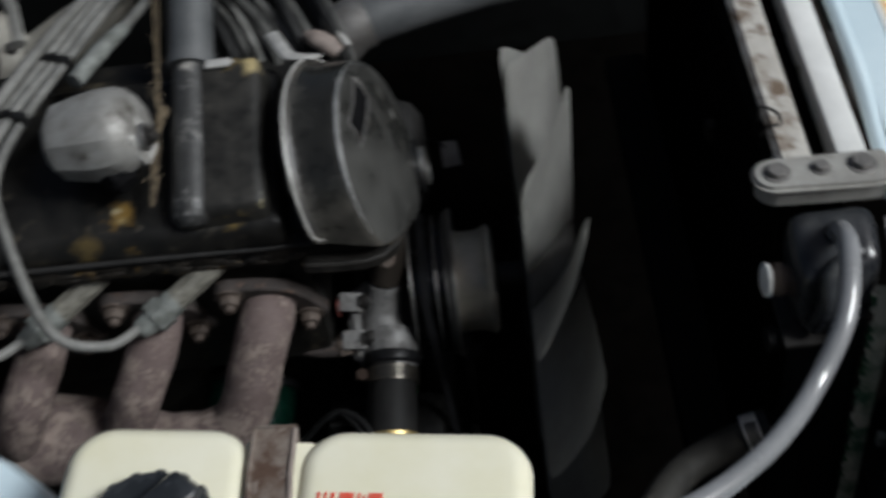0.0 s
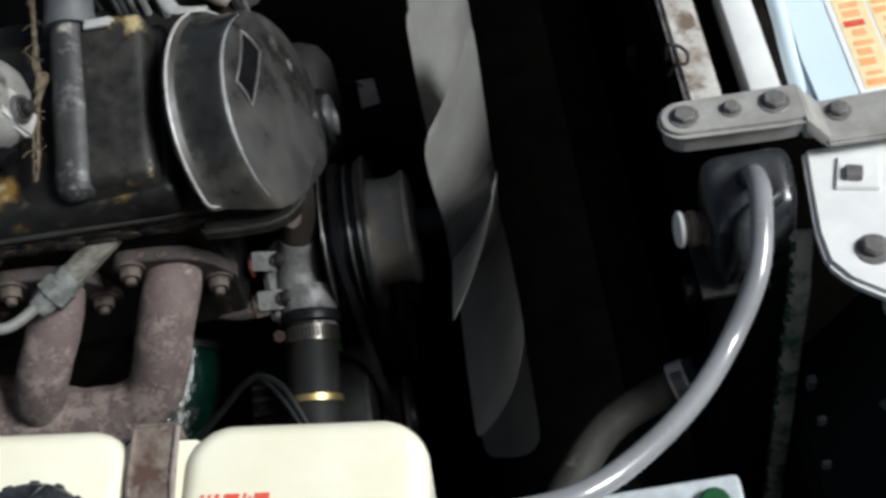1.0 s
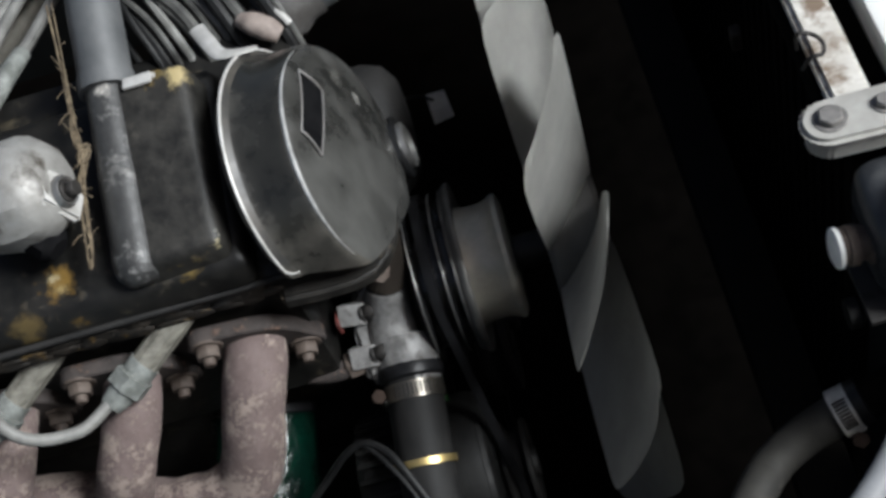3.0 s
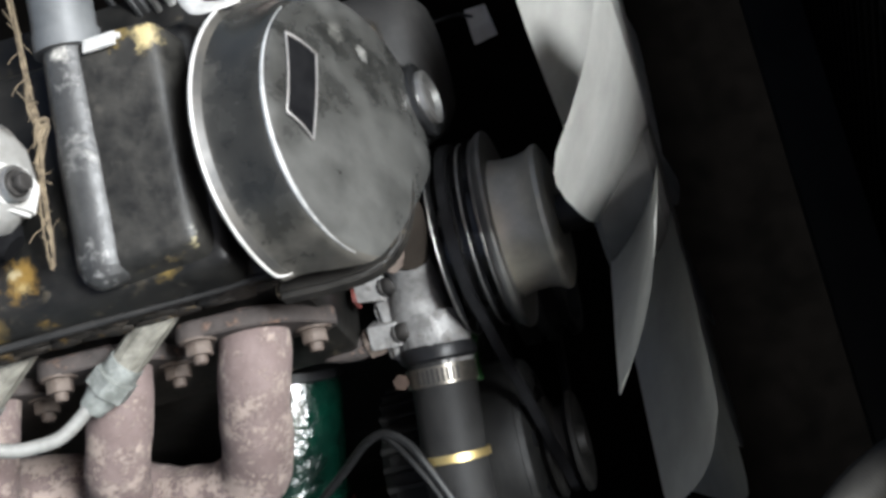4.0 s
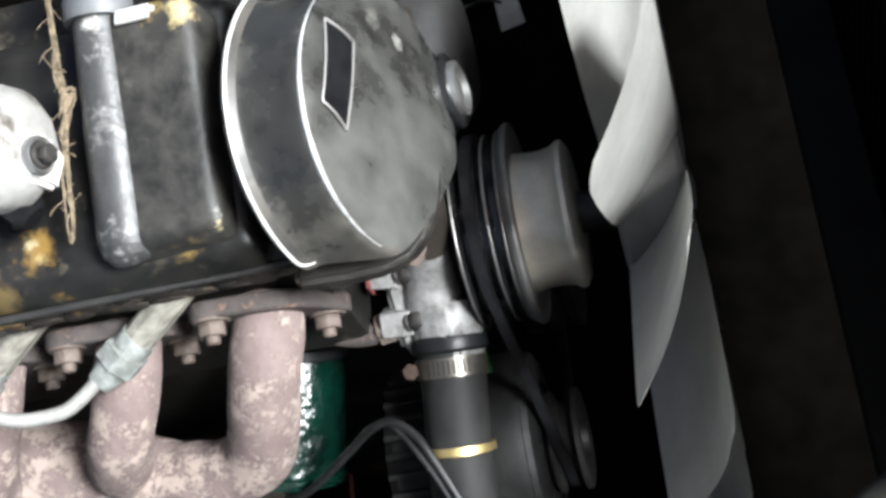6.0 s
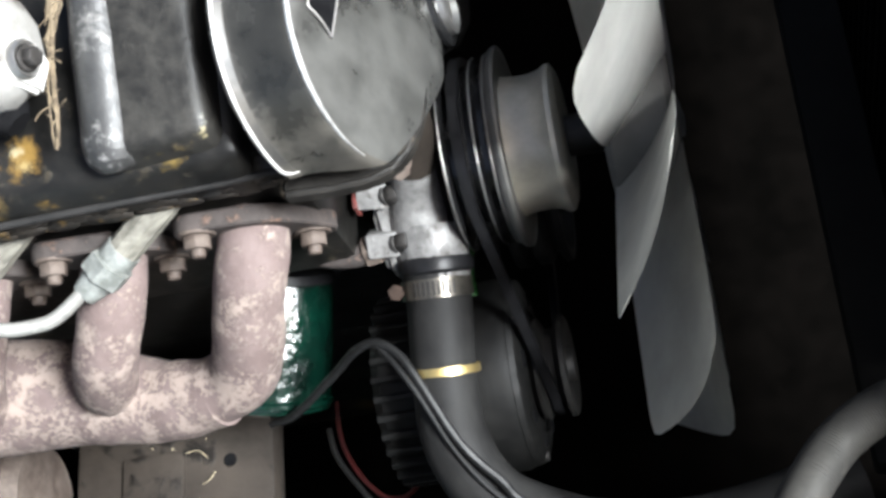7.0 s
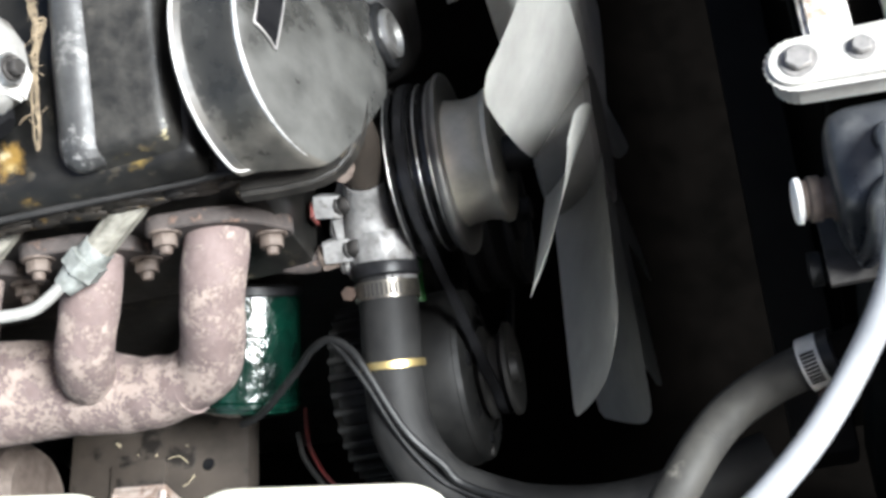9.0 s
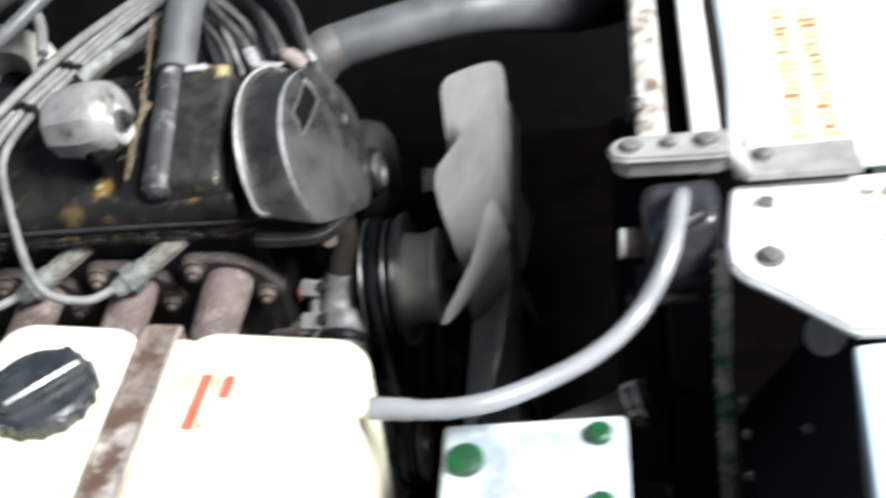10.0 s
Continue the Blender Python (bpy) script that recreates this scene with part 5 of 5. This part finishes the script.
TWL = [Vector(v) for v in ((-0.150, 0.165, 0.862), (-0.1505, 0.130, 0.842), (-0.151, 0.100, 0.830), (-0.1500, 0.078, 0.8245), (-0.1475, 0.066, 0.821), (-0.1510, 0.050, 0.817), (-0.1520, 0.028, 0.811), (-0.1530, 0.010, 0.804), (-0.1560, -0.002, 0.796))]
for i in range(11):
    n0, n1 = (rng.randint(0, 2), rng.randint(5, 7)) if i % 2 else (rng.randint(2, 4), rng.randint(7, 9))
    pts = [v + Vector((rng.uniform(-0.002, 0.002), rng.uniform(-0.003, 0.003), rng.uniform(-0.001, 0.002))) for v in TWL[n0:n1]]
    part("strand", tube(pts, rng.uniform(0.0005, 0.0009), 5, 5), TWINE, tw)
for i in range(44):
    k = rng.uniform(0.5, 7.5)
    p0 = TWL[int(k)].lerp(TWL[int(k) + 1], k % 1) + Vector((rng.uniform(-0.002, 0.002), 0, rng.uniform(-0.001, 0.002)))
    d0 = Vector((rng.uniform(-0.008, 0.006), rng.uniform(-0.013, 0.013), rng.uniform(-0.001, 0.004)))
    part("fibre", tube([p0, p0 + d0 * 0.5 + Vector((0, 0, 0.0015)), p0 + d0], rng.uniform(0.0002, 0.0004), 4, 3), TWINE, tw)
for i in range(7):
    c = Vector((-0.1475 + rng.uniform(-0.001, 0.001), 0.068 + rng.uniform(-0.003, 0.003), 0.8215))
    w, h = rng.uniform(0.003, 0.006), rng.uniform(0.002, 0.005)
    part("knot_loop", tube([c + Vector((-w, -h, -0.001)), c + Vector((0, h * 0.4, 0.003)), c + Vector((w, h, 0.0)), c + Vector((w * 0.6, -h, 0.001)), c + Vector((-w, -h, -0.001))], 0.0007, 6, 4), TWINE, tw)
cl = thing("carburettor", (-0.32, 0.19, 0.77), "pale dusty alloy carburettor behind the ignition leads", "carburettor")
CA = Vector((0.25, -0.55, 0.8)).normalized()
part("body", lathe([(-0.06, 0), (-0.06, 0.046), (-0.02, 0.050), (0.0, 0.054), (0.008, 0.054), (0.012, 0.048), (0.012, 0.026), (0.004, 0.024), (-0.030, 0.022), (-0.030, 0.0)], (-0.325, 0.185, 0.79), CA, 36), CARB, cl)
part("throat", lathe([(-0.029, 0.0), (-0.029, 0.021), (-0.027, 0.021), (-0.027, 0.0)], (-0.325, 0.185, 0.79), CA, 24), BADGE, cl, "dark open throat")
part("float_bowl", box((-0.40, 0.20, 0.745), (-0.345, 0.27, 0.81), 0.012, 3), CARB, cl)
part("neck", tube([(-0.275, 0.20, 0.775), (-0.245, 0.225, 0.785), (-0.215, 0.265, 0.78), (-0.20, 0.32, 0.77)], [0.024, 0.020, 0.019, 0.019], 18), CARB, cl, "pale inlet neck")
part("screw", hex_bolt(Vector((-0.325, 0.185, 0.79)) + CA * 0.012 + Vector((0.034, 0.016, 0.0)), CA, 0.0045, 0.005, 1.4), DARK_BOLT, cl)
solo("starter_motor", lathe([(0, 0), (0, 0.045), (0.006, 0.05), (0.13, 0.05), (0.14, 0.042), (0.14, 0)], (-0.49, -0.08, 0.45), (1, 0, 0), 32), RUST_NUT, "rusty grey starter motor below the manifold", "starter motor", (-0.42, -0.08, 0.45))

solo("bent_bracket", tube([(-0.066, 0.146, 0.822), (-0.058, 0.126, 0.826), (-0.051, 0.112, 0.8275), (-0.040, 0.108, 0.828), (-0.026, 0.109, 0.826)], [0.0055, 0.0055, 0.005, 0.0035, 0.002], 10, 6, flat=0.3), WORN_RIM, "bright bent steel bracket behind the timing cover rim", "bracket", (-0.05, 0.12, 0.82))
solo("steel_strip", tube([(-0.024, 0.168, 0.806), (-0.016, 0.158, 0.808), (-0.008, 0.146, 0.802)], 0.0024, 8, 4, flat=0.4), WORN_RIM, "thin bright steel strip under the grey hose", "strip", (-0.016, 0.158, 0.806))
solo("connector_block", tube([(-0.040, 0.158, 0.806), (-0.032, 0.150, 0.808), (-0.022, 0.142, 0.806), (-0.016, 0.138, 0.802)], [0.006, 0.0085, 0.0085, 0.006], 14, 5, flat=0.8), PINK_CAP, "dusty pinkish connector behind the timing cover", "connector", (-0.03, 0.15, 0.80))
tg = thing("pale_tag", (0.056, 0.228, 0.585), "small pale tag tied behind the pulley", "tag")
part("sheet", slab([(-0.010, -0.012), (0.008, -0.014), (0.011, 0.009), (-0.004, 0.013)], 0.002, along((0.056, 0.228, 0.588), (0.2, -0.6, 0.8)), 0.0006, 1), STEEL_GREY, tg)
part("tie", tube([(0.054, 0.232, 0.592), (0.046, 0.222, 0.612), (0.030, 0.200, 0.640), (0.010, 0.190, 0.655)], 0.0012, 6, 5), BLACK_WIRE, tg)
solo("radiator_tab", box((0.278, 0.128, 0.665), (0.2855, 0.139, 0.682), 0.001), GREASE, "small grey tab on the radiator face", "tab", (0.276, 0.135, 0.675))

# caked oily grime along the rail of the valve cover
rng = random.Random(17)
verts, faces = [], []
for i in range(90):
    f = rng.random()
    c = Vector((-0.46 + 0.40 * f, -0.0305 + 0.0165 * f, 0.769 - 0.024 * f + rng.uniform(-0.010, 0.002)))
    lump = bmesh.new()
    bmesh.ops.create_icosphere(lump, subdivisions=1, radius=1.0)
    size = Vector((rng.uniform(0.006, 0.018), rng.uniform(0.0008, 0.0014), rng.uniform(0.002, 0.006)))
    base = len(verts)
    verts += [c + Vector((w.co.x * size.x, w.co.y * size.y, w.co.z * size.z)) * (1 + 0.5 * noise.noise(w.co * 3 + c * 90)) for w in lump.verts]
    faces += [[base + w.index for w in f2.verts] for f2 in lump.faces]
    lump.free()
grime = bpy.data.meshes.new("grime")
grime.from_pydata(verts, [], faces)
grime.materials.append(GRIME)
for p in grime.polygons:
    p.use_smooth = True
tagged(new("oily_grime", grime), "caked black and rusty oily grime along the cover rail", "grime", kind="stuff")

# dry scraps lying on the engine mount
rng = random.Random(9)
bits = None
for i in range(34):
    x, y, a = rng.uniform(-0.30, -0.184), rng.uniform(-0.155, -0.03), rng.uniform(0, 6.3)
    if i < 7:
        ln = rng.uniform(0.008, 0.022)
        scrap = tube([(x, y, 0.4262), (x + ln * 0.5 * math.cos(a), y + ln * 0.5 * math.sin(a), 0.4285), (x + ln * math.cos(a + 0.4), y + ln * math.sin(a + 0.4), 0.4265)], 0.00045, 5, 3)
    else:
        k = rng.uniform(0.0007, 0.0018)
        scrap = slab([(-k, -k * 0.5), (k * 0.8, -k * 0.7), (k, k * 0.4), (-k * 0.3, k * 0.8)], 0.0007, pose(x, y, 0.4252, rng.uniform(-15, 15), rng.uniform(-15, 15), math.degrees(a)))
    bits = merge(bits, scrap) if bits else scrap
solo("dry_scraps", bits, SCRAP, "dry straw bits and grit on the engine mount", "debris", (-0.23, -0.09, 0.425), kind="stuff")

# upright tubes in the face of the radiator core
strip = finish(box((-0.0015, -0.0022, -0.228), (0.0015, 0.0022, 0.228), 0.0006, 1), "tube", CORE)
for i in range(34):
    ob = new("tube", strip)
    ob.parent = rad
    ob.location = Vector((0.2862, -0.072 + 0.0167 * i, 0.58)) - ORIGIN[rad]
